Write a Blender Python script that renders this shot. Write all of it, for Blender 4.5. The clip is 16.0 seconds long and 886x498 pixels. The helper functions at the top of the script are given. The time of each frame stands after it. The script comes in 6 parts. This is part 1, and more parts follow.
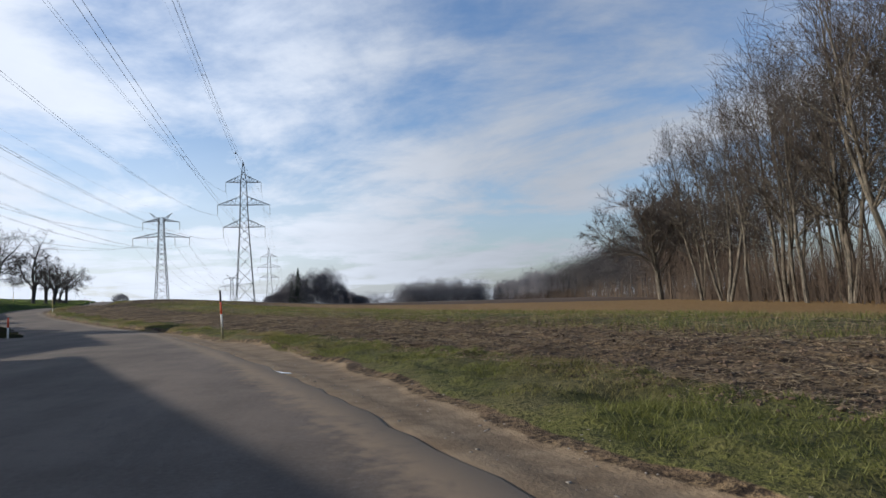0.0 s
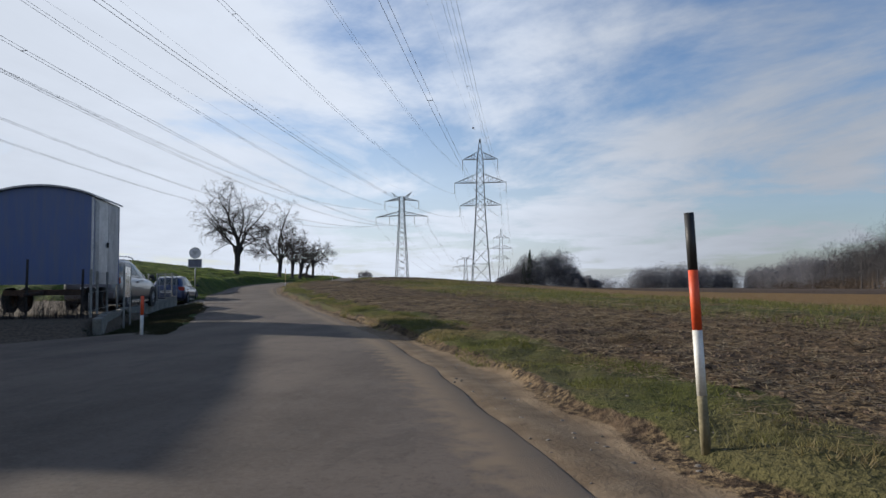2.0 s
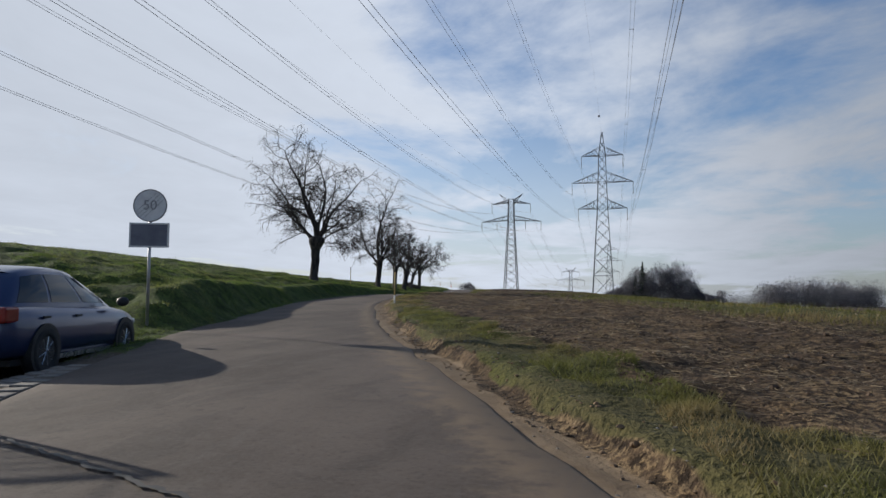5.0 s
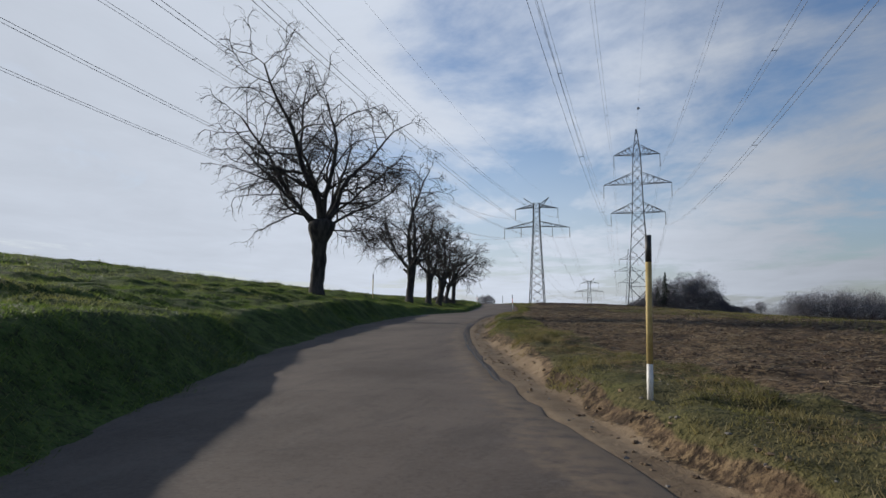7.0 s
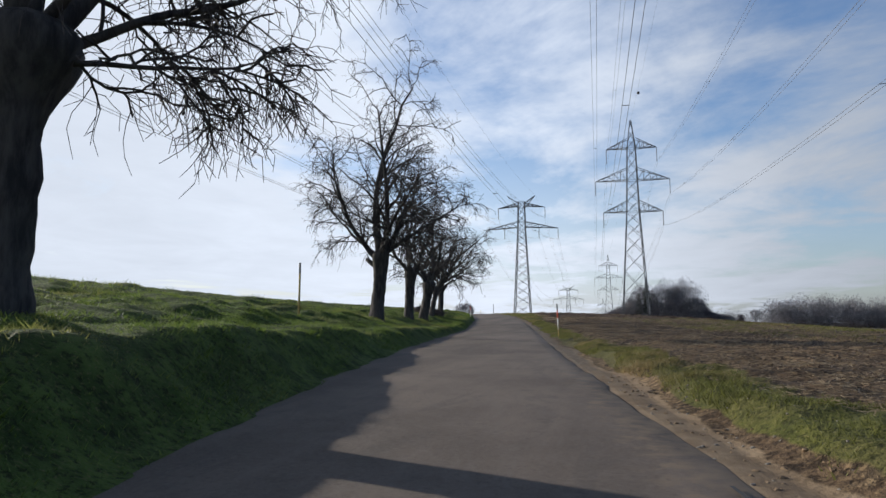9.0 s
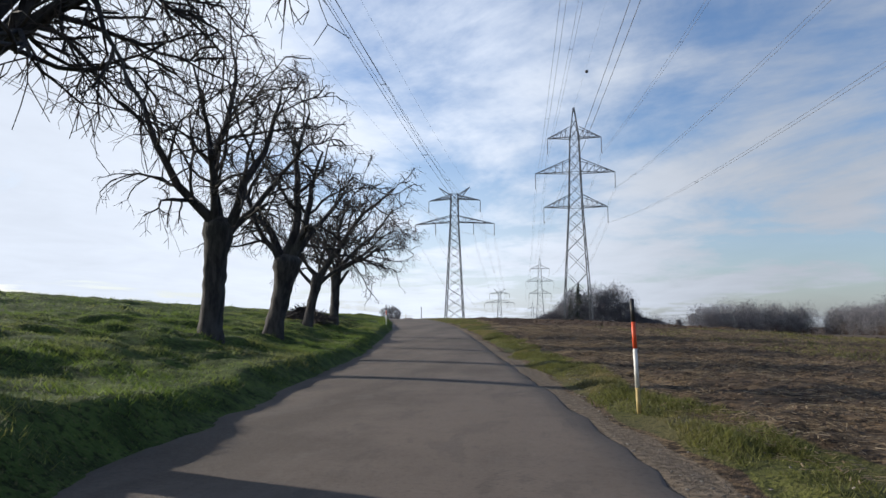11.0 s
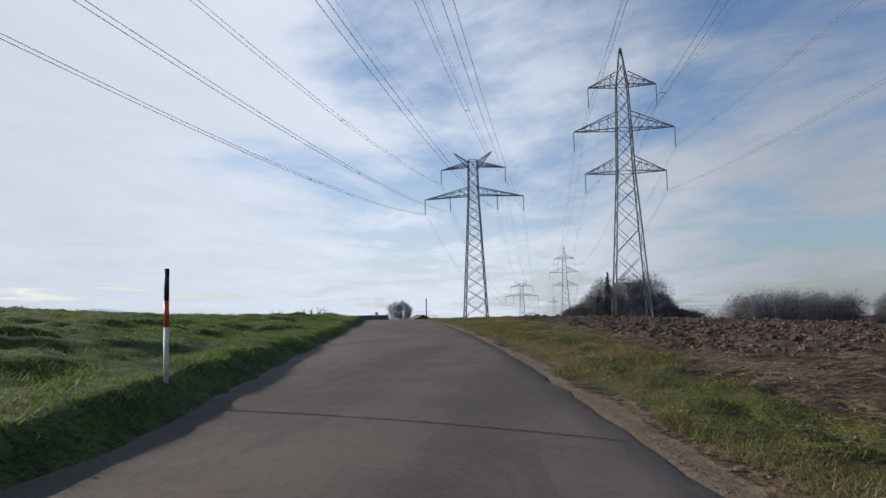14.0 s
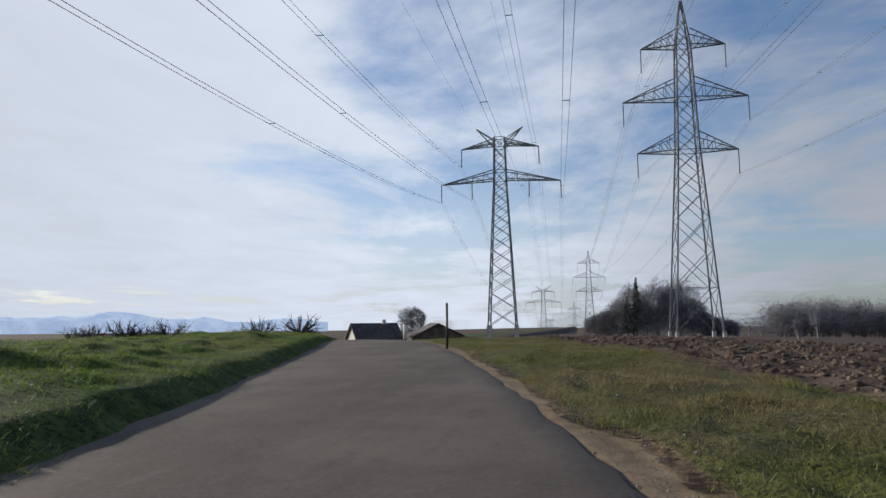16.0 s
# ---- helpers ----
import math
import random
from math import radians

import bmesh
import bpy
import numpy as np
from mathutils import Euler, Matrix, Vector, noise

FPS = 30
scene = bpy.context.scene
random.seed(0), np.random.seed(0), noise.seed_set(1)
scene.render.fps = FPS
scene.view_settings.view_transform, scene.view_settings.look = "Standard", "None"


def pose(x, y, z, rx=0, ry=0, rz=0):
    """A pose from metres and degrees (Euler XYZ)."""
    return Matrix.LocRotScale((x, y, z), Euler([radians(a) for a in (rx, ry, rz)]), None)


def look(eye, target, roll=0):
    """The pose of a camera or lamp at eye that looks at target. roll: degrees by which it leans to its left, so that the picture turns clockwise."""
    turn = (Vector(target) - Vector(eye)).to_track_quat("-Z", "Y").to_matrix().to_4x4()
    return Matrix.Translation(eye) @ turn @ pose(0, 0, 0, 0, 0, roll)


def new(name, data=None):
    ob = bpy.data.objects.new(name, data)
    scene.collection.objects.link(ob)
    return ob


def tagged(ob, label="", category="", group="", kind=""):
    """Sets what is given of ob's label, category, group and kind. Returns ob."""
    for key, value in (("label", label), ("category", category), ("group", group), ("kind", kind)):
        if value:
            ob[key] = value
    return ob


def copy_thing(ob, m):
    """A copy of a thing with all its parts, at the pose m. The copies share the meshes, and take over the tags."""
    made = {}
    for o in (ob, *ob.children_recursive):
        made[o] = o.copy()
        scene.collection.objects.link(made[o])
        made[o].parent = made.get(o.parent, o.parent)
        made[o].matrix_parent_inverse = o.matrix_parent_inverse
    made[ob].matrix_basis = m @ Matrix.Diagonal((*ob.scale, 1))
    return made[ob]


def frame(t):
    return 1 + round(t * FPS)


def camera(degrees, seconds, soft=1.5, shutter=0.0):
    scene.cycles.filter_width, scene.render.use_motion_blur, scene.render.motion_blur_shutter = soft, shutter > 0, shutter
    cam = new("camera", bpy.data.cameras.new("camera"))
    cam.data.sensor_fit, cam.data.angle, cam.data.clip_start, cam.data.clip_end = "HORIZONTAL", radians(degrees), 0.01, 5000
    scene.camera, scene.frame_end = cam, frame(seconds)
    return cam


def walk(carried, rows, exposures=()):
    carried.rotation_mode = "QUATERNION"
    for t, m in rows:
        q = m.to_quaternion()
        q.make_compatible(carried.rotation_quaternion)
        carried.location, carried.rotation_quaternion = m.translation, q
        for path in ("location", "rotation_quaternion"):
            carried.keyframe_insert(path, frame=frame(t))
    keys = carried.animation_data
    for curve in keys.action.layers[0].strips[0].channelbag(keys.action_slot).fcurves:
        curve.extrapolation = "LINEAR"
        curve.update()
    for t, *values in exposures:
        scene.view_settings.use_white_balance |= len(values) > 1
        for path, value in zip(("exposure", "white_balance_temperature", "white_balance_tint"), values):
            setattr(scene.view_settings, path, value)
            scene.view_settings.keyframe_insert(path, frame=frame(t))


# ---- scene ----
cam = camera(67.17, 16.0)
PATH = [
    (0, (0.747, 0.218, 1.098), (2.464, 10.047, 1.772), -2.14),
    (0.5, (0.295, 4.133, 1.116), (0.630, 14.105, 1.771), -1.64),
    (1, (-0.543, 7.879, 1.120), (-1.198, 17.839, 1.726), -0.90),
    (1.5, (-1.688, 11.920, 1.092), (-2.979, 21.822, 1.627), -0.20),
    (2, (-3.070, 16.075, 1.048), (-4.712, 25.926, 1.547), -0.44),
    (2.5, (-4.507, 20.016, 1.027), (-6.439, 29.814, 1.549), -0.68),
    (3, (-6.047, 23.909, 1.029), (-8.266, 33.646, 1.548), -0.72),
    (3.5, (-7.716, 27.815, 1.009), (-10.225, 37.478, 1.582), -0.23),
    (4, (-9.623, 31.920, 0.996), (-12.264, 41.546, 1.605), -0.19),
    (4.5, (-11.691, 36.180, 1.028), (-14.459, 45.764, 1.724), 0.03),
    (5, (-13.834, 40.451, 1.104), (-16.825, 49.968, 1.800), 0.37),
    (5.2, (-14.738, 42.144, 1.143), (-17.850, 51.620, 1.863), 0.61),
    (7.5, (-24.043, 60.817, 1.633), (-27.115, 70.289, 2.546), -0.00),
    (8, (-25.728, 65.423, 1.721), (-28.781, 74.897, 2.678), -0.11),
    (8.2, (-26.460, 67.175, 1.764), (-29.504, 76.651, 2.730), -0.17),
    (10.3, (-31.222, 85.391, 2.157), (-33.019, 95.173, 3.204), 0.38),
    (10.5, (-31.530, 87.246, 2.164), (-33.265, 97.038, 3.215), 0.34),
    (11, (-32.291, 91.785, 2.165), (-33.964, 101.588, 3.211), 0.00),
    (11.5, (-33.036, 96.460, 2.151), (-34.660, 106.270, 3.217), -0.48),
    (12, (-33.914, 101.316, 2.146), (-35.476, 111.139, 3.183), -0.93),
    (12.5, (-34.860, 106.112, 2.174), (-36.400, 115.942, 3.166), -1.32),
    (13, (-35.648, 111.200, 2.158), (-37.223, 121.026, 3.144), -1.31),
    (13.5, (-36.606, 116.312, 2.306), (-38.360, 126.108, 3.288), -1.28),
    (14, (-37.564, 121.392, 2.463), (-39.477, 131.158, 3.444), -1.06),
    (14.5, (-38.610, 126.476, 2.599), (-40.646, 136.215, 3.603), -0.86),
    (15, (-39.763, 131.662, 2.725), (-41.859, 141.386, 3.756), -0.82),
    (15.5, (-41.041, 136.905, 2.823), (-43.168, 146.622, 3.854), -0.65),
    (16, (-42.384, 142.206, 2.947), (-44.520, 151.917, 4.017), -0.55),
]
walk(cam, [(t, look(eye, target, roll)) for t, eye, target, roll in PATH],
     exposures=((0, 0.34), (0.6, 0.20), (1.5, 0.16), (3.5, 0.16), (5.0, -0.02), (7.4, -0.06), (8.2, 0.12), (10.3, 0.36), (13.1, 0.44), (13.6, 0.18), (14.4, 0.10), (16, 0.07)))

# ---- light ----
SUN_ELEV, SUN_AZ = radians(17.5), radians(-75.0)      # azimuth from +y towards +x
world = bpy.data.worlds.new("sky")
scene.world = world
world.use_nodes = True
wn, wl = world.node_tree.nodes, world.node_tree.links
wn.clear()
w_out = wn.new("ShaderNodeOutputWorld")
w_sky = wn.new("ShaderNodeTexSky")
w_sky.sky_type, w_sky.sun_disc = "NISHITA", False
w_sky.sun_elevation, w_sky.sun_rotation = SUN_ELEV, SUN_AZ
w_sky.air_density, w_sky.dust_density, w_sky.ozone_density = 1.0, 1.2, 2.5
w_co = wn.new("ShaderNodeTexCoord")
w_sep = wn.new("ShaderNodeSeparateXYZ")
wl.new(w_co.outputs["Generated"], w_sep.inputs[0])


def wmath(op, a, b=None, clamp=False):
    n = wn.new("ShaderNodeMath")
    n.operation, n.use_clamp = op, clamp
    for i, v in enumerate((a, b)):
        if v is None:
            continue
        if isinstance(v, (int, float)):
            n.inputs[i].default_value = v
        else:
            wl.new(v, n.inputs[i])
    return n.outputs[0]


# the cloud sheet is laid out on a flat layer above the land
w_up = wmath("MAXIMUM", w_sep.outputs[2], 0.0)
w_den = wmath("ADD", w_up, 0.09)
w_comb = wn.new("ShaderNodeCombineXYZ")
wl.new(wmath("DIVIDE", w_sep.outputs[0], w_den), w_comb.inputs[0])
wl.new(wmath("DIVIDE", w_sep.outputs[1], w_den), w_comb.inputs[1])


def wnoise(scale, detail, rough, distort, offset, stretch=(1, 1, 1), turn=0.0):
    m = wn.new("ShaderNodeMapping")
    m.inputs["Location"].default_value = offset
    m.inputs["Scale"].default_value = stretch
    m.inputs["Rotation"].default_value = (0, 0, radians(turn))
    wl.new(w_comb.outputs[0], m.inputs["Vector"])
    n = wn.new("ShaderNodeTexNoise")
    n.inputs["Scale"].default_value, n.inputs["Detail"].default_value = scale, detail
    n.inputs["Roughness"].default_value, n.inputs["Distortion"].default_value = rough, distort
    wl.new(m.outputs[0], n.inputs["Vector"])
    return n.outputs["Fac"]


def wramp(fac, lo, hi):
    n = wn.new("ShaderNodeMapRange")
    n.interpolation_type = "SMOOTHSTEP"
    n.inputs["From Min"].default_value, n.inputs["From Max"].default_value = lo, hi
    wl.new(fac, n.inputs["Value"])
    return n.outputs[0]


c_big = wnoise(0.46, 8, 0.60, 0.5, (4.2, 0.6, 0), (1.0, 0.8, 1), 20)
c_fine = wnoise(1.5, 9, 0.62, 0.35, (7, 2, 0), (1.0, 0.75, 1), 25)
# cover thins out away from the sun
c_side = wmath("MULTIPLY", w_sep.outputs[0], -0.13)
c_sum = wmath("ADD", wmath("ADD", wmath("MULTIPLY", c_big, 0.76), wmath("MULTIPLY", c_fine, 0.24)), c_side)
c_high = wramp(w_sep.outputs[2], 0.85, 0.40)
c_mask = wmath("MULTIPLY", wramp(c_sum, 0.37, 0.55), c_high)
c_haze = wramp(w_sep.outputs[2], 0.34, 0.02)
c_mask = wmath("MAXIMUM", c_mask, wmath("MULTIPLY", c_haze, wmath("ADD", wmath("MULTIPLY", wramp(w_sep.outputs[0], 0.34, -0.18), 0.22), 0.42)))
c_near = wramp(w_sep.outputs[0], 0.34, -0.18)
c_tone = wmath("ADD", wmath("MULTIPLY", c_near, 0.37), 0.465)
c_tone = wmath("SUBTRACT", c_tone, wmath("MULTIPLY", wramp(w_sep.outputs[0], -0.30, -0.75), 0.08))
c_tone = wmath("MULTIPLY", c_tone, wmath("ADD", wmath("MULTIPLY", c_fine, 0.30), 0.86))
c_col = wn.new("ShaderNodeMix")
c_col.data_type, c_col.blend_type = "RGBA", "MULTIPLY"
c_col.inputs["Factor"].default_value = 1.0
c_col.inputs["A"].default_value = (7.3, 8.0, 9.2, 1)
wl.new(c_tone, c_col.inputs["B"])
w_mix = wn.new("ShaderNodeMix")
w_mix.data_type = "RGBA"
w_scale = wn.new("ShaderNodeMix")
w_scale.data_type, w_scale.blend_type = "RGBA", "MULTIPLY"
w_scale.inputs["Factor"].default_value = 1.0
w_scale.inputs["B"].default_value = (1.0, 1.12, 1.30, 1)
wl.new(w_sky.outputs[0], w_scale.inputs["A"])
wl.new(c_mask, w_mix.inputs["Factor"])
wl.new(w_scale.outputs["Result"], w_mix.inputs["A"])
wl.new(c_col.outputs["Result"], w_mix.inputs["B"])
w_bg = wn.new("ShaderNodeBackground")
w_bg.inputs["Strength"].default_value = 0.105
wl.new(w_mix.outputs["Result"], w_bg.inputs[0])
wl.new(w_bg.outputs[0], w_out.inputs[0])

sun_data = bpy.data.lights.new("sun", "SUN")
sun_data.energy, sun_data.angle, sun_data.color = 5.0, radians(0.6), (1.0, 0.93, 0.82)
sun = new("sun", sun_data)
sun_dir = Vector((math.sin(SUN_AZ) * math.cos(SUN_ELEV), math.cos(SUN_AZ) * math.cos(SUN_ELEV), math.sin(SUN_ELEV)))
sun.matrix_world = look(tuple(sun_dir * 100), (0, 0, 0))


# ---- materials ----
class Nodes:
    def __init__(self, name):
        self.m = bpy.data.materials.new(name)
        self.m.use_nodes = True
        self.t = self.m.node_tree
        self.n, self.l = self.t.nodes, self.t.links
        self.bsdf = self.n["Principled BSDF"]
        self.out = self.n["Material Output"]

    def put(self, v, socket):
        if hasattr(v, "is_linked"):
            self.l.new(v, socket)
        elif isinstance(v, tuple) and len(v) == 3 and socket.type == "RGBA":
            socket.default_value = (*v, 1)
        else:
            socket.default_value = v

    def math(self, op, a, b=0.0, clamp=False):
        n = self.n.new("ShaderNodeMath")
        n.operation, n.use_clamp = op, clamp
        self.put(a, n.inputs[0]), self.put(b, n.inputs[1])
        return n.outputs[0]

    def coords(self, kind="Object", stretch=(1, 1, 1)):
        n = self.n.new("ShaderNodeTexCoord")
        m = self.n.new("ShaderNodeMapping")
        m.inputs["Scale"].default_value = stretch
        self.l.new(n.outputs[kind], m.inputs[0])
        return m.outputs[0]

    def noise(self, scale, detail=4, rough=0.55, vec=None, distort=0.0):
        n = self.n.new("ShaderNodeTexNoise")
        n.inputs["Scale"].default_value, n.inputs["Detail"].default_value = scale, detail
        n.inputs["Roughness"].default_value, n.inputs["Distortion"].default_value = rough, distort
        self.l.new(vec if vec is not None else self.coords(), n.inputs["Vector"])
        return n.outputs["Fac"]

    def step(self, v, lo, hi):
        n = self.n.new("ShaderNodeMapRange")
        n.interpolation_type = "SMOOTHSTEP"
        n.inputs["From Min"].default_value, n.inputs["From Max"].default_value = lo, hi
        self.put(v, n.inputs["Value"])
        return n.outputs[0]

    def mix(self, f, a, b):
        n = self.n.new("ShaderNodeMix")
        n.data_type = "RGBA"
        self.put(f, n.inputs["Factor"]), self.put(a, n.inputs["A"]), self.put(b, n.inputs["B"])
        return n.outputs["Result"]

    def attr(self, name):
        n = self.n.new("ShaderNodeAttribute")
        n.attribute_name = name
        return n.outputs["Fac"]

    def rand(self, island=False):
        if island:
            return self.n.new("ShaderNodeNewGeometry").outputs["Random Per Island"]
        return self.n.new("ShaderNodeObjectInfo").outputs["Random"]

    def bump(self, height, strength=0.4, dist=0.02):
        n = self.n.new("ShaderNodeBump")
        n.inputs["Strength"].default_value, n.inputs["Distance"].default_value = strength, dist
        self.l.new(height, n.inputs["Height"])
        self.l.new(n.outputs[0], self.bsdf.inputs["Normal"])

    def done(self, color, rough=0.8, metal=0.0, spec=0.5):
        self.put(color, self.bsdf.inputs["Base Color"])
        self.put(rough, self.bsdf.inputs["Roughness"])
        self.put(metal, self.bsdf.inputs["Metallic"])
        self.bsdf.inputs["Specular IOR Level"].default_value = spec
        return self.m


def simple(name, a, b, rough=0.7, metal=0.0, scale=6.0, fine=60.0, bump=0.2, spec=0.5, dist=0.01):
    """Two tones laid out by coarse and fine noise, with fine relief."""
    k = Nodes(name)
    big, small = k.noise(scale, 4), k.noise(fine, 3)
    f = k.step(k.math("ADD", k.math("MULTIPLY", big, 0.7), k.math("MULTIPLY", small, 0.3)), 0.35, 0.65)
    k.bump(small, bump, dist)
    return k.done(k.mix(f, a, b), k.math("ADD", k.math("MULTIPLY", big, 0.2), rough - 0.1), metal, spec)


def ground_material():
    k = Nodes("ground_soil")
    v = k.coords()
    n1, n2, n3, n4 = k.noise(0.35, 5, 0.6, v), k.noise(2.5, 5, 0.65, v), k.noise(14, 4, 0.7, v), k.noise(0.05, 3, 0.5, v)
    row = k.noise(1.2, 4, 0.65, k.coords(stretch=(1.0, 0.12, 1.0)))
    jit = k.math("MULTIPLY", k.math("SUBTRACT", n2, 0.5), 0.9)
    soil = k.mix(k.step(k.math("ADD", k.math("MULTIPLY", n2, 0.5), k.math("MULTIPLY", k.noise(7, 5, 0.7, v), 0.5)), 0.42, 0.58), (0.020, 0.013, 0.008), (0.100, 0.067, 0.041))
    straw = k.mix(k.step(n3, 0.46, 0.60), soil, (0.215, 0.152, 0.084))
    mat = k.noise(4.0, 6, 0.72, k.coords(stretch=(0.7, 1.2, 1.0)), 0.5)
    field = k.mix(k.step(k.math("ADD", k.math("MULTIPLY", row, 0.6), k.math("MULTIPLY", n1, 0.4)), 0.40, 0.60), soil, straw)
    field = k.mix(k.math("MULTIPLY", k.step(mat, 0.53, 0.62), 0.30), field, (0.22, 0.162, 0.100))
    field = k.mix(k.math("MULTIPLY", k.step(mat, 0.47, 0.37), 0.50), field, (0.016, 0.012, 0.009))
    sprout = k.mix(k.step(n3, 0.38, 0.62), (0.040, 0.050, 0.015), (0.120, 0.120, 0.042))
    field = k.mix(k.math("MULTIPLY", k.step(k.math("ADD", k.attr("sprout"), jit), 0.30, 0.75), 0.85), field, sprout)
    dry = k.mix(k.step(n2, 0.3, 0.7), (0.150, 0.088, 0.036), (0.225, 0.142, 0.060))
    field = k.mix(k.step(k.math("ADD", k.attr("dry"), jit), 0.3, 0.8), field, dry)
    till = k.mix(k.step(n2, 0.3, 0.7), (0.050, 0.034, 0.026), (0.120, 0.088, 0.066))
    field = k.mix(k.step(k.math("ADD", k.attr("till"), jit), 0.4, 0.6), field, till)
    grass = k.mix(k.step(n2, 0.3, 0.7), (0.040, 0.046, 0.010), (0.096, 0.100, 0.024))
    grass = k.mix(k.step(n1, 0.36, 0.58), grass, (0.088, 0.078, 0.032))
    n5 = k.noise(30, 3, 0.6, v)
    lush = k.mix(k.step(n2, 0.35, 0.65), (0.030, 0.055, 0.010), (0.090, 0.135, 0.028))
    grass = k.mix(k.attr("lush"), grass, lush)
    grass = k.mix(k.math("MULTIPLY", k.step(n3, 0.52, 0.36), 0.8), grass, (0.014, 0.017, 0.005))
    grass = k.mix(k.math("MULTIPLY", k.step(n5, 0.56, 0.70), 0.6), grass, (0.150, 0.130, 0.055))
    col = k.mix(k.step(k.math("ADD", k.attr("grass"), k.math("MULTIPLY", jit, 0.8)), 0.4, 0.6), field, grass)
    sand = k.mix(k.step(n2, 0.3, 0.7), (0.118, 0.083, 0.052), (0.198, 0.147, 0.096))
    sand = k.mix(k.math("MULTIPLY", k.step(n3, 0.55, 0.75), 0.5), sand, (0.16, 0.112, 0.074))
    col = k.mix(k.step(k.math("ADD", k.attr("dirt"), k.math("MULTIPLY", jit, 0.7)), 0.40, 0.60), col, sand)
    gravel = k.mix(k.step(n3, 0.35, 0.65), (0.072, 0.056, 0.040), (0.150, 0.118, 0.088))
    col = k.mix(k.step(k.math("ADD", k.attr("gravel"), k.math("MULTIPLY", jit, 0.7)), 0.40, 0.60), col, gravel)
    relief = k.math("ADD", k.math("MULTIPLY", n2, 0.6), k.math("ADD", k.math("MULTIPLY", n3, 0.5), k.math("MULTIPLY", n5, 0.3)))
    k.bump(k.math("MULTIPLY", relief, k.math("SUBTRACT", 1.0, k.math("MULTIPLY", k.attr("dirt"), 0.8))), 1.0, 0.08)
    return k.done(col, 0.95, 0, 0.15)


def asphalt_material():
    k = Nodes("asphalt_worn")
    v = k.coords()
    n1, n2, n3 = k.noise(0.5, 5, 0.6, v), k.noise(5, 4, 0.6, v), k.noise(160, 2, 0.5, v)
    run = k.noise(0.8, 4, 0.6, k.coords(stretch=(1.0, 0.08, 1.0)))
    base = k.mix(k.step(k.math("ADD", k.math("MULTIPLY", n1, 0.5), k.math("MULTIPLY", run, 0.5)), 0.38, 0.62), (0.076, 0.059, 0.047), (0.134, 0.105, 0.084))
    base = k.mix(k.math("MULTIPLY", k.step(n3, 0.5, 0.72), 0.55), base, (0.145, 0.124, 0.108))
    base = k.mix(k.math("MULTIPLY", k.step(n2, 0.58, 0.72), 0.35), base, (0.065, 0.060, 0.056))
    wear = k.noise(1.6, 6, 0.7, k.coords(stretch=(1.0, 0.35, 1.0)), 0.6)
    base = k.mix(k.math("MULTIPLY", k.step(wear, 0.54, 0.60), 0.30), base, (0.058, 0.050, 0.044))
    base = k.mix(k.math("MULTIPLY", k.step(wear, 0.42, 0.34), 0.35), base, (0.135, 0.113, 0.095))
    n4 = k.noise(28, 4, 0.7, v)
    base = k.mix(k.math("MULTIPLY", k.step(n4, 0.52, 0.66), 0.40), base, (0.140, 0.118, 0.100))
    base = k.mix(k.math("MULTIPLY", k.step(n4, 0.46, 0.34), 0.40), base, (0.045, 0.038, 0.033))
    dust = k.step(k.math("ADD", k.attr("dust"), k.math("MULTIPLY", k.math("SUBTRACT", n2, 0.5), 1.1)), 0.45, 0.95)
    base = k.mix(k.math("MULTIPLY", dust, 0.85), base, (0.22, 0.160, 0.105))
    k.bump(k.math("ADD", n3, k.math("ADD", k.math("MULTIPLY", n2, 0.5), n4)), 0.5, 0.006)
    return k.done(base, k.math("ADD", k.math("MULTIPLY", n2, 0.20), 0.78), 0, 0.22)


def blade_material(name, a, b, c):
    k = Nodes(name)
    r = k.rand(True)
    n1 = k.noise(0.35, 4, 0.6)
    col = k.mix(r, a, b)
    col = k.mix(k.step(n1, 0.45, 0.68), col, c)
    n2 = k.noise(2.4, 4, 0.65)
    col = k.mix(k.math("MULTIPLY", k.step(n2, 0.50, 0.36), 0.5), col, tuple(v * 0.5 for v in a))
    k.bsdf.inputs["Transmission Weight"].default_value = 0.0
    m = k.done(col, 0.6, 0, 0.3)
    tr = k.n.new("ShaderNodeBsdfTranslucent")
    k.l.new(col, tr.inputs[0])
    mixer = k.n.new("ShaderNodeMixShader")
    mixer.inputs[0].default_value = 0.5
    k.l.new(k.bsdf.outputs[0], mixer.inputs[1]), k.l.new(tr.outputs[0], mixer.inputs[2])
    k.l.new(mixer.outputs[0], k.out.inputs[0])
    return m


def bark_material(name, a, b, scale=7.0):
    k = Nodes(name)
    n1, n2 = k.noise(scale, 5, 0.65, k.coords(stretch=(1, 1, 0.25))), k.noise(1.1, 3)
    col = k.mix(k.step(n1, 0.35, 0.65), a, b)
    col = k.mix(k.math("MULTIPLY", k.step(n2, 0.5, 0.7), 0.35), col, (0.075, 0.078, 0.060))
    k.bump(n1, 0.9, 0.04)
    return k.done(col, 0.9, 0, 0.2)


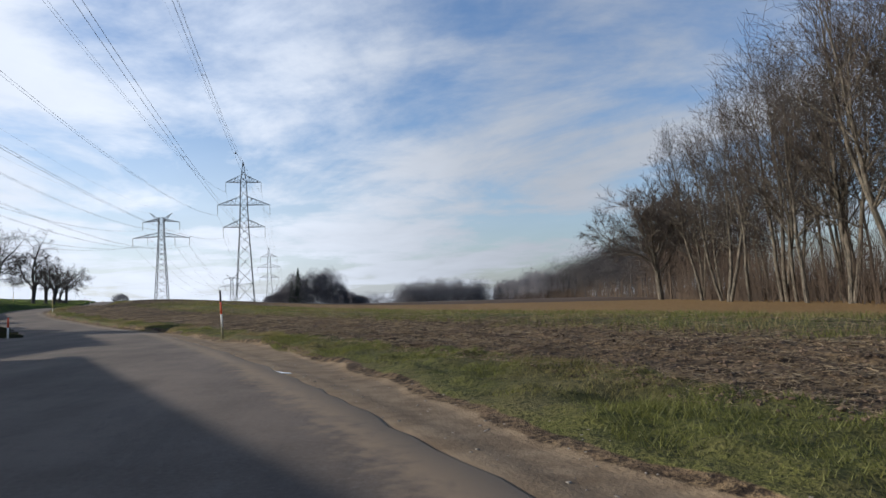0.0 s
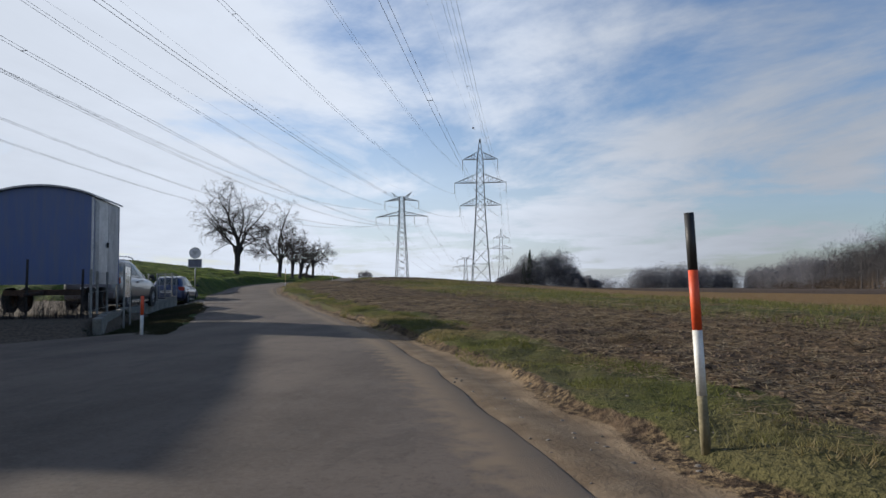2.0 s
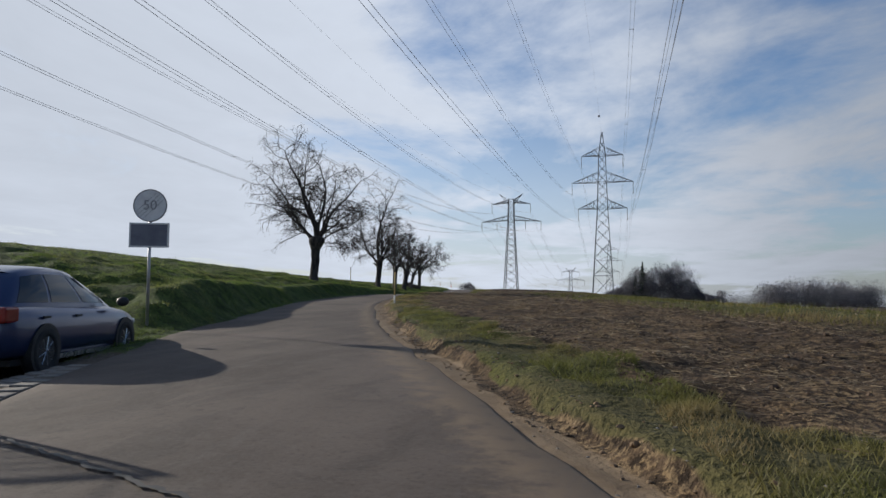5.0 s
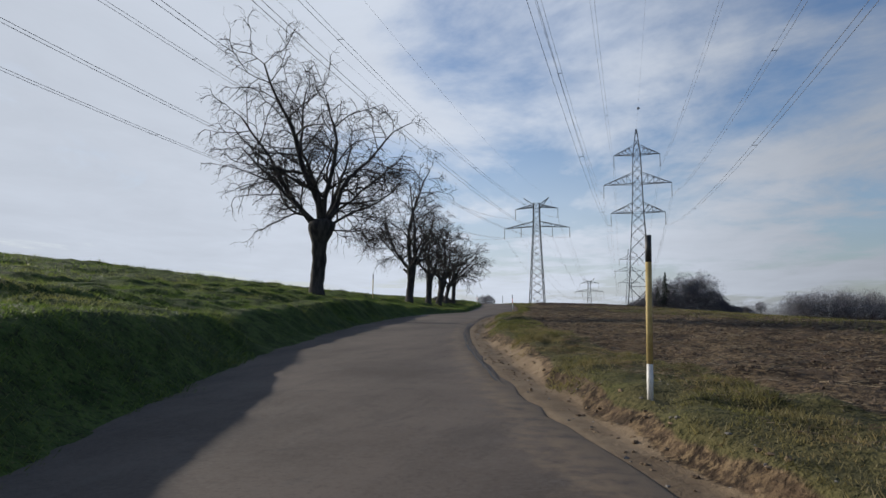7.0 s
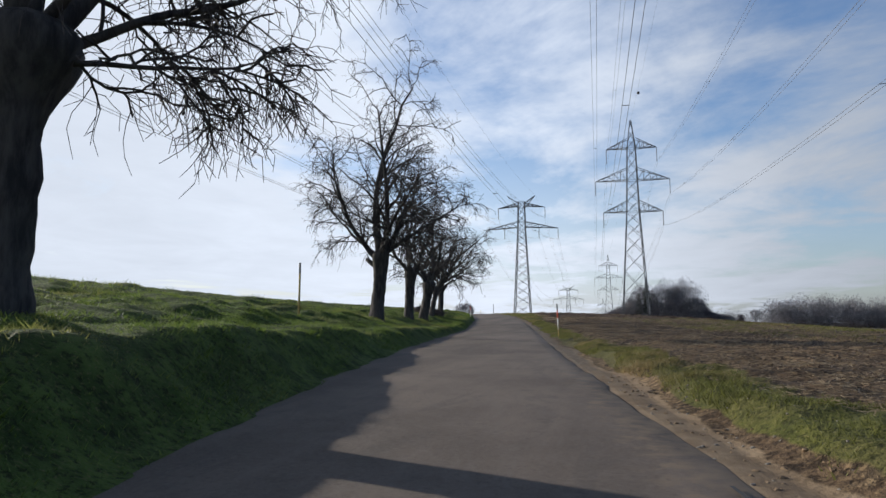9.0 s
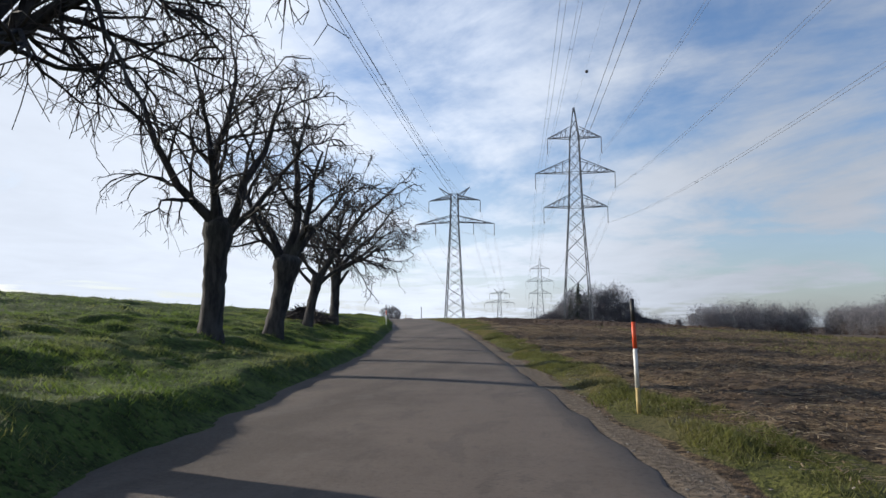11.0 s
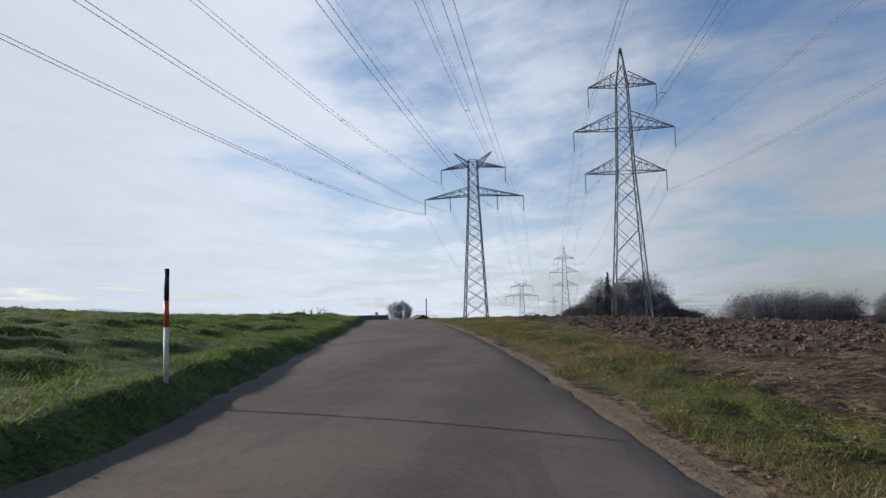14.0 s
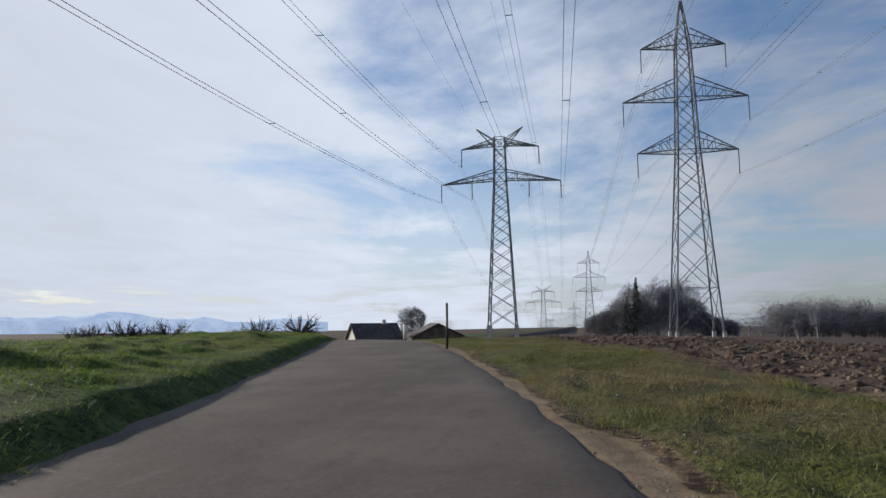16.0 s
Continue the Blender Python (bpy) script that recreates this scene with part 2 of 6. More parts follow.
M_GROUND, M_ASPHALT = ground_material(), asphalt_material()
M_GRASS = blade_material("grass_blades", (0.060, 0.105, 0.018), (0.165, 0.225, 0.045), (0.200, 0.205, 0.065))
M_VERGE = blade_material("verge_blades", (0.072, 0.080, 0.020), (0.180, 0.182, 0.054), (0.240, 0.185, 0.090))
# Dark cover of the yard strip, with the shade there put into its colour.
M_STRIP_SHADE = blade_material("shaded_strip_cover", (0.020, 0.026, 0.010), (0.052, 0.052, 0.024), (0.060, 0.046, 0.026))
M_STRAW = blade_material("straw_bits", (0.21, 0.15, 0.085), (0.44, 0.35, 0.225), (0.16, 0.11, 0.065))
M_SOIL = simple("clod_soil", (0.050, 0.035, 0.026), (0.150, 0.108, 0.078), 0.95, 0, 3, 30, 0.7, 0.15, 0.03)
M_CLAY = simple("dry_clay", (0.120, 0.082, 0.050), (0.215, 0.155, 0.100), 0.95, 0, 3, 30, 0.6, 0.15, 0.02)
M_BARK = bark_material("fruit_bark", (0.024, 0.023, 0.024), (0.070, 0.064, 0.060))
M_TWIG = simple("fruit_twigs", (0.024, 0.019, 0.018), (0.060, 0.048, 0.042), 0.85, 0, 3, 20, 0.1)
M_FBARK = bark_material("forest_bark", (0.036, 0.032, 0.027), (0.150, 0.128, 0.100), 4.0)
M_FTWIG = simple("forest_twigs", (0.026, 0.021, 0.018), (0.066, 0.050, 0.040), 0.9, 0, 0.2, 2, 0.1)
M_BRUSH = simple("underwood_twigs", (0.034, 0.024, 0.018), (0.085, 0.058, 0.040), 0.9, 0, 0.15, 2, 0.1)
# Aerial haze is put into this wood's colour, so it is paler and bluer.
M_FAR_HAZE = simple("far_wood", (0.125, 0.125, 0.140), (0.215, 0.205, 0.215), 0.95, 0, 0.2, 1.5, 0.0, 0.1)
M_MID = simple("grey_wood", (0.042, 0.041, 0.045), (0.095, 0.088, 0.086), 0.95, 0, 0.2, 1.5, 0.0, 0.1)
M_NEEDLE = simple("spruce_needles", (0.016, 0.026, 0.018), (0.040, 0.055, 0.034), 0.8, 0, 0.3, 3, 0.3)
M_STEEL = simple("galvanised_steel", (0.12, 0.125, 0.13), (0.20, 0.205, 0.21), 0.55, 0.6, 0.4, 8, 0.1)
M_WIRE = simple("aluminium_cable", (0.085, 0.085, 0.09), (0.13, 0.13, 0.135), 0.5, 0.5, 0.2, 4, 0.0)
M_INSUL = simple("insulator_glaze", (0.09, 0.075, 0.065), (0.15, 0.125, 0.11), 0.3, 0, 3, 20, 0.1)
M_BLACKP = simple("black_paint", (0.012, 0.012, 0.013), (0.035, 0.034, 0.034), 0.55, 0, 4, 60, 0.1)
M_REDP = simple("red_paint", (0.56, 0.050, 0.016), (0.76, 0.105, 0.030), 0.5, 0, 4, 60, 0.1)
M_WHITEP = simple("weathered_white_paint", (0.55, 0.53, 0.48), (0.80, 0.79, 0.75), 0.55, 0, 4, 60, 0.1)
M_KHAKI = simple("grimy_white_paint", (0.13, 0.11, 0.06), (0.26, 0.22, 0.13), 0.8, 0, 6, 60, 0.3)
M_YELLOWW = simple("yellowed_wood", (0.34, 0.24, 0.08), (0.52, 0.40, 0.17), 0.7, 0, 6, 60, 0.2)


# ---- helpers for things ----
def part(name, bm, material, parent=None, label="", at=None):
    """Links a bmesh, or (verts, faces), as one mesh object."""
    me = bpy.data.meshes.new(name)
    if isinstance(bm, tuple):
        me.from_pydata(bm[0], [], bm[1])
    else:
        bm.to_mesh(me)
        bm.free()
    for m in material if isinstance(material, (list, tuple)) else [material]:
        me.materials.append(m)
    ob = new(name, me)
    if parent is not None:
        ob.parent = parent
    if at is not None:
        ob.matrix_basis = at
    if label:
        ob["label"] = label
    return ob


def smooth(ob):
    ob.data.polygons.foreach_set("use_smooth", [True] * len(ob.data.polygons))
    return ob


def empty(name, x, y, z, turn=0.0):
    ob = new(name)
    ob.matrix_basis = pose(x, y, z, 0, 0, turn)
    ob.empty_display_size = 0.2
    return ob


def box(bm, x0, x1, y0, y1, z0, z1, bevel=0.0):
    r = bmesh.ops.create_cube(bm, size=1.0, matrix=Matrix.Translation(((x0 + x1) / 2, (y0 + y1) / 2, (z0 + z1) / 2)) @ Matrix.Diagonal((x1 - x0, y1 - y0, z1 - z0, 1)))
    if bevel:
        edges = list({e for v in r["verts"] for e in v.link_edges})
        bmesh.ops.bevel(bm, geom=edges, offset=bevel, segments=2, affect="EDGES", profile=0.5)
    return bm


def boxed(*args, bevel=0.0):
    return box(bmesh.new(), *args, bevel=bevel)


def rod(bm, a, b, r, sides=8, r2=None):
    a, b = Vector(a), Vector(b)
    d = b - a
    m = Matrix.Translation((a + b) / 2) @ d.to_track_quat("Z", "Y").to_matrix().to_4x4()
    bmesh.ops.create_cone(bm, cap_ends=True, segments=sides, radius1=r, radius2=r if r2 is None else r2, depth=d.length, matrix=m)
    return bm


class Soup:
    """Verts and faces gathered for one mesh."""

    def __init__(self):
        self.v, self.f = [], []

    def bar(self, a, b, w):
        a, b = Vector(a), Vector(b)
        d = (b - a).normalized()
        s = d.cross(Vector((0, 0, 1)) if abs(d.z) < 0.95 else Vector((1, 0, 0))).normalized() * (w / 2)
        u = d.cross(s).normalized() * (w / 2)
        n = len(self.v)
        for p in (a, b):
            self.v += [tuple(p + s + u), tuple(p - s + u), tuple(p - s - u), tuple(p + s - u)]
        self.f += [(n, n + 1, n + 5, n + 4), (n + 1, n + 2, n + 6, n + 5), (n + 2, n + 3, n + 7, n + 6), (n + 3, n, n + 4, n + 7), (n, n + 3, n + 2, n + 1), (n + 4, n + 5, n + 6, n + 7)]

    def tube(self, pts, radii, sides):
        n0, k = len(self.v), len(pts)
        side = None
        for i in range(k):
            d = (pts[min(i + 1, k - 1)] - pts[max(i - 1, 0)]).normalized()
            if side is None:
                side = d.cross(Vector((0.3, 0.8, 0.5))).normalized()
            side = (side - d * side.dot(d)).normalized()
            up = d.cross(side)
            for j in range(sides):
                a = 2 * math.pi * j / sides
                self.v.append(tuple(pts[i] + (side * math.cos(a) + up * math.sin(a)) * radii[i]))
        for i in range(k - 1):
            for j in range(sides):
                a, b = n0 + i * sides + j, n0 + i * sides + (j + 1) % sides
                self.f.append((a, b, b + sides, a + sides))
        self.f.append(tuple(n0 + (k - 1) * sides + j for j in range(sides)))

    def data(self):
        return (self.v, self.f)


def hash2(ix, iy, seed):
    h = (ix.astype(np.int64) * 374761393 + iy.astype(np.int64) * 668265263 + seed * 1442695) & 0x7FFFFFFF
    h = ((h ^ (h >> 13)) * 1274126177) & 0x7FFFFFFF
    return ((h ^ (h >> 16)) & 0xFFFF) / 65535.0


def vnoise(x, y, scale, seed=0):
    """Smooth value noise from -1 to 1."""
    x, y = np.asarray(x, float) / scale, np.asarray(y, float) / scale
    ix, iy = np.floor(x), np.floor(y)
    fx, fy = x - ix, y - iy
    fx, fy = fx * fx * (3 - 2 * fx), fy * fy * (3 - 2 * fy)
    a, b = hash2(ix, iy, seed), hash2(ix + 1, iy, seed)
    c, d = hash2(ix, iy + 1, seed), hash2(ix + 1, iy + 1, seed)
    return 2 * ((a * (1 - fx) + b * fx) * (1 - fy) + (c * (1 - fx) + d * fx) * fy) - 1


def sstep(v, lo, hi):
    t = np.clip((np.asarray(v, float) - lo) / (hi - lo), 0, 1)
    return t * t * (3 - 2 * t)


# ---- the lie of the land ----
EDGE_Y = [-400, -40, -10, 4, 9.1, 15.7, 19, 26.6, 32.2, 39.3, 44.6, 51, 56, 64.6, 71, 77, 84, 96, 101, 110.5, 116, 125.4, 133, 139.5, 146, 152.8, 161, 200, 240, 280, 400, 4000]
EDGE_X = [30, 12, 4.4, 1.57, 0.26, -1.63, -2.75, -5.42, -8.12, -11.75, -14.5, -18.1, -20.5, -24.32, -26.55, -28.08, -29.5, -31.62, -32.40, -33.95, -35.0, -37.03, -38.65, -40.3, -42.18, -43.92, -46.5, -60, -82, -112, -160, -160]
ROAD_Y = [-400, 0, 8, 16, 28, 32, 38, 42, 61, 67, 76, 86, 96, 106, 112, 121, 132, 142, 150, 160, 166, 172, 185, 220, 280, 400, 900, 4000]
ROAD_Z = [-0.5, 0.1, 0.12, 0.05, 0.01, 0.0, 0.05, 0.14, 0.62, 0.76, 0.98, 1.15, 1.16, 1.15, 1.18, 1.45, 1.74, 1.95, 2.07, 2.17, 2.19, 2.12, 1.6, -0.4, -4.5, -9, -16, -40]
ROAD_W = 3.9
_yy = np.arange(-400, 4001, 1.0)
_k = np.exp(-0.5 * (np.arange(-9, 10) / 3.0) ** 2)
_pad = lambda a: np.convolve(np.pad(a, 9, mode="edge"), _k / _k.sum(), "valid")  # noqa: E731
_ex, _rz = _pad(np.interp(_yy, EDGE_Y, EDGE_X)), _pad(np.interp(_yy, ROAD_Y, ROAD_Z))


def edge_x(y):
    """The asphalt's right edge."""
    return np.interp(y, _yy, _ex)


def road_z(y):
    return np.interp(y, _yy, _rz)


def lean(y):
    """Cosine of the road's angle to the y axis."""
    s = np.interp(y, _yy, np.gradient(_ex))
    return 1 / np.sqrt(1 + s * s)


def road_d(x, y):
    """Metres to the right of the asphalt's right edge."""
    return (np.asarray(x, float) - edge_x(y)) * lean(y)


def fall(x, y):
    """How far the land sinks away in the distance."""
    return 8.0 * sstep(np.hypot(np.asarray(x, float), np.asarray(y, float) - 60), 230, 640)


def ground_z(x, y, rough=True):
    x, y = np.asarray(x, float), np.asarray(y, float)
    d, zr = road_d(x, y), road_z(y)
    # right-hand side: worn gutter, lip, verge, field
    lip = np.interp(y, [-10, 2, 14, 26, 34, 60, 80, 92, 104, 130, 150, 170], [0.02, 0.03, 0.06, 0.10, 0.14, 0.17, 0.16, 0.06, 0.05, 0.06, 0.04, 0.02])
    at = np.interp(y, [0, 10, 16, 22, 30, 36, 48, 66, 76, 95], [0.9, 1.1, 1.25, 0.7, 0.55, 0.42, 0.36, 0.40, 0.50, 0.45])
    at = at + 0.07 * vnoise(x, y, 1.1, 61) + 0.04 * vnoise(x, y, 0.33, 62)
    right = lip * sstep(d, at, at + np.interp(y, [30, 56, 66], [0.13, 0.16, 0.36])) - 0.010 - 0.022 * sstep(d, 0.22, 0.45) * (1 - sstep(d, at - 0.25, at + 0.05))
    base = np.interp(y, [-400, 0, 40, 70, 95, 140, 165, 240, 350, 600, 4000], [0.0, 0.15, 0.15, 0.75, 1.15, 1.74, 1.98, 1.5, 0.0, -5.0, -12.0])
    field = base * np.exp(-((np.maximum(d, 0) / 62.0) ** 2)) - 1.55 * sstep(d, 6, 52) - 1.6 * sstep(d, 60, 260) - 3.0 * sstep(d, 200, 620) - fall(x, y) - 32.0 * sstep(np.hypot(x, y - 100), 640, 1400)
    far = 12 * sstep(y, 168, 215)
    mixed = sstep(d - far, 4, 22)
    right = (zr + right) * (1 - mixed) + field * mixed
    # left-hand side: bank and hill; a level yard at the start
    e = -ROAD_W - d
    steep = np.interp(y, [50, 51.2, 53, 60, 66, 80, 92, 104, 112, 126, 134, 142, 166, 200], [0.0, 0.45, 0.92, 0.90, 0.80, 0.72, 0.40, 0.27, 0.29, 0.28, 0.24, 0.22, 0.24, 0.1])
    gentle = np.interp(y, [50, 55, 80, 92, 104, 120, 140, 166, 200], [0.0, 0.20, 0.17, 0.33, 0.38, 0.32, 0.22, 0.12, 0.0])
    steep = steep * (1 + 0.16 * vnoise(y * 0 + 5, y, 2.6, 31))
    bank = steep + gentle
    ridge = np.interp(y, [-400, 0, 40, 60, 90, 104, 130, 145, 155, 165, 186, 230, 300, 900, 4000], [2, 4.2, 5.4, 6.2, 6.0, 5.2, 4.2, 3.6, 2.2, 1.5, 0.6, -2.0, -5, -14, -45])
    yard = 17.0 * (1 - sstep(y, 42, 52))
    s = 1 - (1 - np.clip((e - 1.6 - yard) / 50.0, 0, 1)) ** np.interp(y, [100, 125], [1.6, 2.0])
    foot = np.interp(y, [50, 57, 77, 90, 104, 112, 126, 133, 142, 170], [0.0, -0.45, -0.42, -0.40, -0.25, -0.15, -0.35, -0.15, -0.18, -0.20])
    foot = foot + 0.10 * vnoise(x, y, 0.8, 33) + 0.05 * vnoise(x, y, 0.3, 34)
    reach = np.interp(y, [54, 80, 92, 104, 126, 142, 170], [1.25, 1.2, 0.8, 0.65, 0.6, 0.5, 0.5])
    left = zr - (0.10 + 0.15 * sstep(y, 40, 46)) * (1 - sstep(y, 50, 55)) * sstep(e, 0, 1.4) + steep * sstep(e, foot, foot + reach) + gentle * sstep(e, foot + 0.7 * reach, foot + reach + 2.6) + 0.33 * sstep(e, 1.75, 1.95) * sstep(y, 27.5, 29.5) * (1 - sstep(y, 43.5, 45.0)) + (ridge - zr - bank) * s
    left = left - 10.0 * sstep(e, 120, 900)
    z = np.where(d > -ROAD_W / 2, right, left)
    under = (e < 0.02 + foot) & (d < 0.02)
    z = np.where(under, zr - 0.03 - 0.07 * sstep(-d, 0.4, 0.8) * sstep(-e, 0.4, 0.8), z)
    if rough:
        near = sstep(d, 0.3, 1.5) + sstep(e, 0.0, 0.6) * (1 - (1 - sstep(y, 42, 50)) * (1 - sstep(e, 16, 20)))
        z = z + near * (0.035 * vnoise(x, y, 0.55, 1) + 0.03 * vnoise(x, y, 1.9, 2) + 0.05 * vnoise(x, y, 6, 3))
        z = z + near * sstep(e, 0.4, 1.6) * (0.08 * vnoise(x, y, 0.95, 6) + 0.13 * np.abs(vnoise(x, y, 0.5, 16)) - 0.04 + 0.05 * vnoise(x, y, 2.3, 26))
        t = tilled(x, y, d)
        z = z + t * (0.13 * np.abs(vnoise(x, y, 0.46, 4)) + 0.07 * vnoise(x, y, 0.9, 5) + 0.10 * np.abs(vnoise(x, y, 0.25, 15)) - 0.05)
        # crumbling face of the cut verge and the hummocky sod behind it
        face = np.exp(-(((d - at - 0.08) / 0.16) ** 2)) * sstep(lip, 0.05, 0.16)
        z = z + face * (0.026 * vnoise(x, y, 0.17, 71) + 0.018 * vnoise(x, y, 0.4, 72))
        sod = sstep(d, at + 0.1, at + 0.4) * (1 - sstep(d, at + 1.6, at + 2.6))
        z = z + sod * (0.05 * np.abs(vnoise(x, y, 0.45, 73)) + 0.035 * vnoise(x, y, 0.22, 74) + 0.03 * vnoise(x, y, 1.1, 75))
        z = z + sstep(d, 1.9, 3.2) * (1 - t) * (0.05 * np.abs(vnoise(x, y, 0.38, 25)) + 0.04 * np.abs(vnoise(x, y, 0.24, 27))) * (1 - sstep(d, 14, 30))
        z = z + 0.03 * sstep(d, 3.5, 5.0) * np.sin(d * 2 * math.pi / 0.75 + 2 * vnoise(x, y, 5, 8)) * (1 - sstep(d, 25, 40))
    return z


def tilled(x, y, d):
    """Where the plough has turned the soil."""
    start = np.interp(y, [130, 142, 150, 160, 200], [2.6, 3.0, 3.6, 4.3, 6.0]) + 0.5 * vnoise(x, y, 2.2, 19)
    return sstep(np.asarray(y) + 0.6 * np.minimum(d, 14) + 0.8 * vnoise(x, y, 2.5, 9), 133.5, 136.5) * sstep(d, start, start + 0.7)


def gz(x, y):
    return float(ground_z(np.array([x]), np.array([y]), False)[0])


def grid_lines(stops):
    out = [stops[0][0]]
    for (a, _), (b, step) in zip(stops[:-1], stops[1:]):
        n = max(1, int(round((b - a) / step)))
        out += [a + (b - a) * (i + 1) / n for i in range(n)]
    return np.array(out)


def sheet(name, xs, ys, zs, material, masks):
    """A grid mesh with named masks on its corners."""
    ny, nx = xs.shape
    me = bpy.data.meshes.new(name)
    idx = np.arange(ny * nx).reshape(ny, nx)
    quads = np.stack([idx[:-1, :-1], idx[:-1, 1:], idx[1:, 1:], idx[1:, :-1]], -1).reshape(-1, 4)
    me.vertices.add(ny * nx)
    me.vertices.foreach_set("co", np.stack([xs, ys, zs], -1).ravel())
    me.loops.add(quads.size)
    me.loops.foreach_set("vertex_index", quads.ravel())
    me.polygons.add(len(quads))
    me.polygons.foreach_set("loop_start", np.arange(0, quads.size, 4))
    me.update()
    me.validate()
    for key, m in masks.items():
        me.attributes.new(key, "FLOAT", "POINT").data.foreach_set("value", np.asarray(m, float).ravel())
    me.polygons.foreach_set("use_smooth", np.ones(len(quads), bool))
    me.materials.append(material)
    return new(name, me)


def build_ground():
    ds = grid_lines([(-4400, 0), (-800, 400), (-200, 60), (-60, 8), (-24, 1.5), (-9, 0.3), (-4.2, 0.12), (-3.3, 0.09), (-0.02, 0.6), (0.0, 0.02), (1.9, 0.065), (4.0, 0.13), (10, 0.22), (24, 0.7), (60, 5), (200, 25), (800, 150), (4400, 600)])
    ys = grid_lines([(-400, 0), (-40, 40), (-6, 4), (3, 0.5), (104, 0.15), (150, 0.17), (176, 0.3), (200, 1.5), (300, 10), (800, 60), (4400, 600)])
    D, Y = np.meshgrid(ds, ys)
    X = edge_x(Y) + D / lean(Y)
    Z = ground_z(X, Y)
    d = D
    e = -ROAD_W - d
    wob = 0.5 * vnoise(X, Y, 2.2, 11) + 0.3 * vnoise(X, Y, 0.7, 12)
    at = np.interp(Y, [0, 10, 16, 22, 30, 36, 48, 60, 66, 76, 95, 170], [1.0, 1.25, 1.4, 0.85, 0.68, 0.56, 0.50, 0.54, 0.68, 0.74, 0.5, 0.5])
    at = at + 0.07 * vnoise(X, Y, 1.1, 61) + 0.04 * vnoise(X, Y, 0.33, 62)
    dirt = (1 - sstep(d + 0.25 * wob, at - 0.35, at - 0.05)) * (d > -0.5) * np.interp(Y, [0, 80, 92, 105, 118, 140, 147], [1, 1, 0.6, 0.45, 0.7, 0.6, 0.9])
    gw = np.interp(Y, [90, 112, 122, 170], [0.27, 0.27, 0.16, 0.15])
    gravel = (1 - sstep(d + 0.25 * wob, gw, gw + 0.22)) * (d > -0.5) * np.interp(Y, [78, 92, 112, 120, 142, 147, 170], [0, 1, 0.9, 0.5, 0.45, 0.2, 0.2])
    verge_w = np.interp(Y, [0, 8, 16, 22, 30, 46, 60, 72, 90, 110, 125, 135, 150, 165], [3.2, 3.4, 2.4, 2.1, 1.85, 1.7, 1.75, 1.7, 1.35, 1.25, 1.4, 2.4, 3.6, 4.6])
    grass_r = sstep(d + 0.2 * wob, at - 0.15, at + 0.1) * (1 - sstep(d + 0.7 * wob, verge_w - 0.3, verge_w + 0.4))
    yard = (1 - sstep(Y, 47, 49)) * (1 - sstep(e, 17, 20)) * (1 - (1 - sstep(e, 1.6, 1.8)) * sstep(Y, 27.5, 29) * (1 - sstep(Y, 43, 44.5)))
    lawn = (1 - sstep(Y + 0.4 * wob, 22.5, 24)) * sstep(e + 0.3 * wob, 1.9, 2.4)
    yard = yard * (1 - lawn)
    grass_l = (e > -0.6) * (1 - yard)
    gravel = np.maximum(gravel, yard * (e > 0) * 0.9)
    hill = (e > 0) * sstep(e - 6 * wob, 34, 44) * (1 - sstep(Y, 150, 170) * 0.3)
    dry = sstep(d + 6 * wob, 17, 36)
    sprout = np.exp(-(((d - 13) / 6.0) ** 2)) * (0.75 + 0.5 * wob) * (1 - 0.7 * sstep(Y, 60, 90))
    ob = sheet("ground", X, Y, Z, M_GROUND, {
        "dirt": dirt, "gravel": gravel, "grass": np.maximum(grass_r, grass_l * (1 - hill)) * (1 - dry * (d > 0)), "dry": dry * (d > 0),
        "lush": grass_l * 0.85 * (1 - hill), "sprout": sprout, "till": np.maximum(tilled(X, Y, d), hill * 0.8)})
    tagged(ob, "rolling farmland with stubble field, grassy verges and a green bank", "ground", kind="structure")
    return ob


def build_road():
    ds = np.array([-ROAD_W - 0.05, -ROAD_W, -ROAD_W + 0.25, -3.0, -2.4, -1.9, -1.3, -0.7, -0.3, 0.0, 0.04])
    ys = grid_lines([(-60, 0), (-5, 2), (175, 0.4), (300, 4)])
    D, Y = np.meshgrid(ds, ys)
    ragged = 0.05 * vnoise(D * 0 + 3, Y, 0.9, 21) + 0.05 * vnoise(D * 0 + 7, Y, 0.35, 22) + 0.05 * vnoise(D * 0 + 7, Y, 5, 23)
    wide = np.interp(Y, [-60, 8, 20, 23, 26, 29.5, 32], [2.0, 2.0, 2.2, 3.6, 3.2, 0.8, 0.0])
    side = (D + ROAD_W / 2) / (ROAD_W / 2)
    Dj = D + ragged * np.sign(side) * (np.abs(side) > 0.95) - wide * np.clip(-side, 0, 1) ** 3
    X = edge_x(Y) + Dj / lean(Y)
    crown = 0.03 * (1 - side ** 2)
    Z = road_z(Y) + np.maximum(crown, -0.03) + 0.012 * vnoise(X, Y, 3.0, 24)
    Z[:, 0] -= 0.02
    Z[:, -1] -= 0.02
    dust = (0.6 * sstep(Dj, -0.7, 0.05) + 0.5 * sstep(Dj, -1.7, -0.2)) * np.interp(Y, [0, 30, 80, 95, 170], [1.0, 1.0, 0.7, 0.35, 0.35]) + 0.5 * sstep(-Dj, 3.4, 4.2) * sstep(Y, 80, 95)
    ob = sheet("road", X, Y, Z, M_ASPHALT, {"dust": dust})
    tagged(ob, "narrow worn grey asphalt country lane with sandy edges", "road", kind="structure")
    return ob


ground = build_ground()
road = build_road()


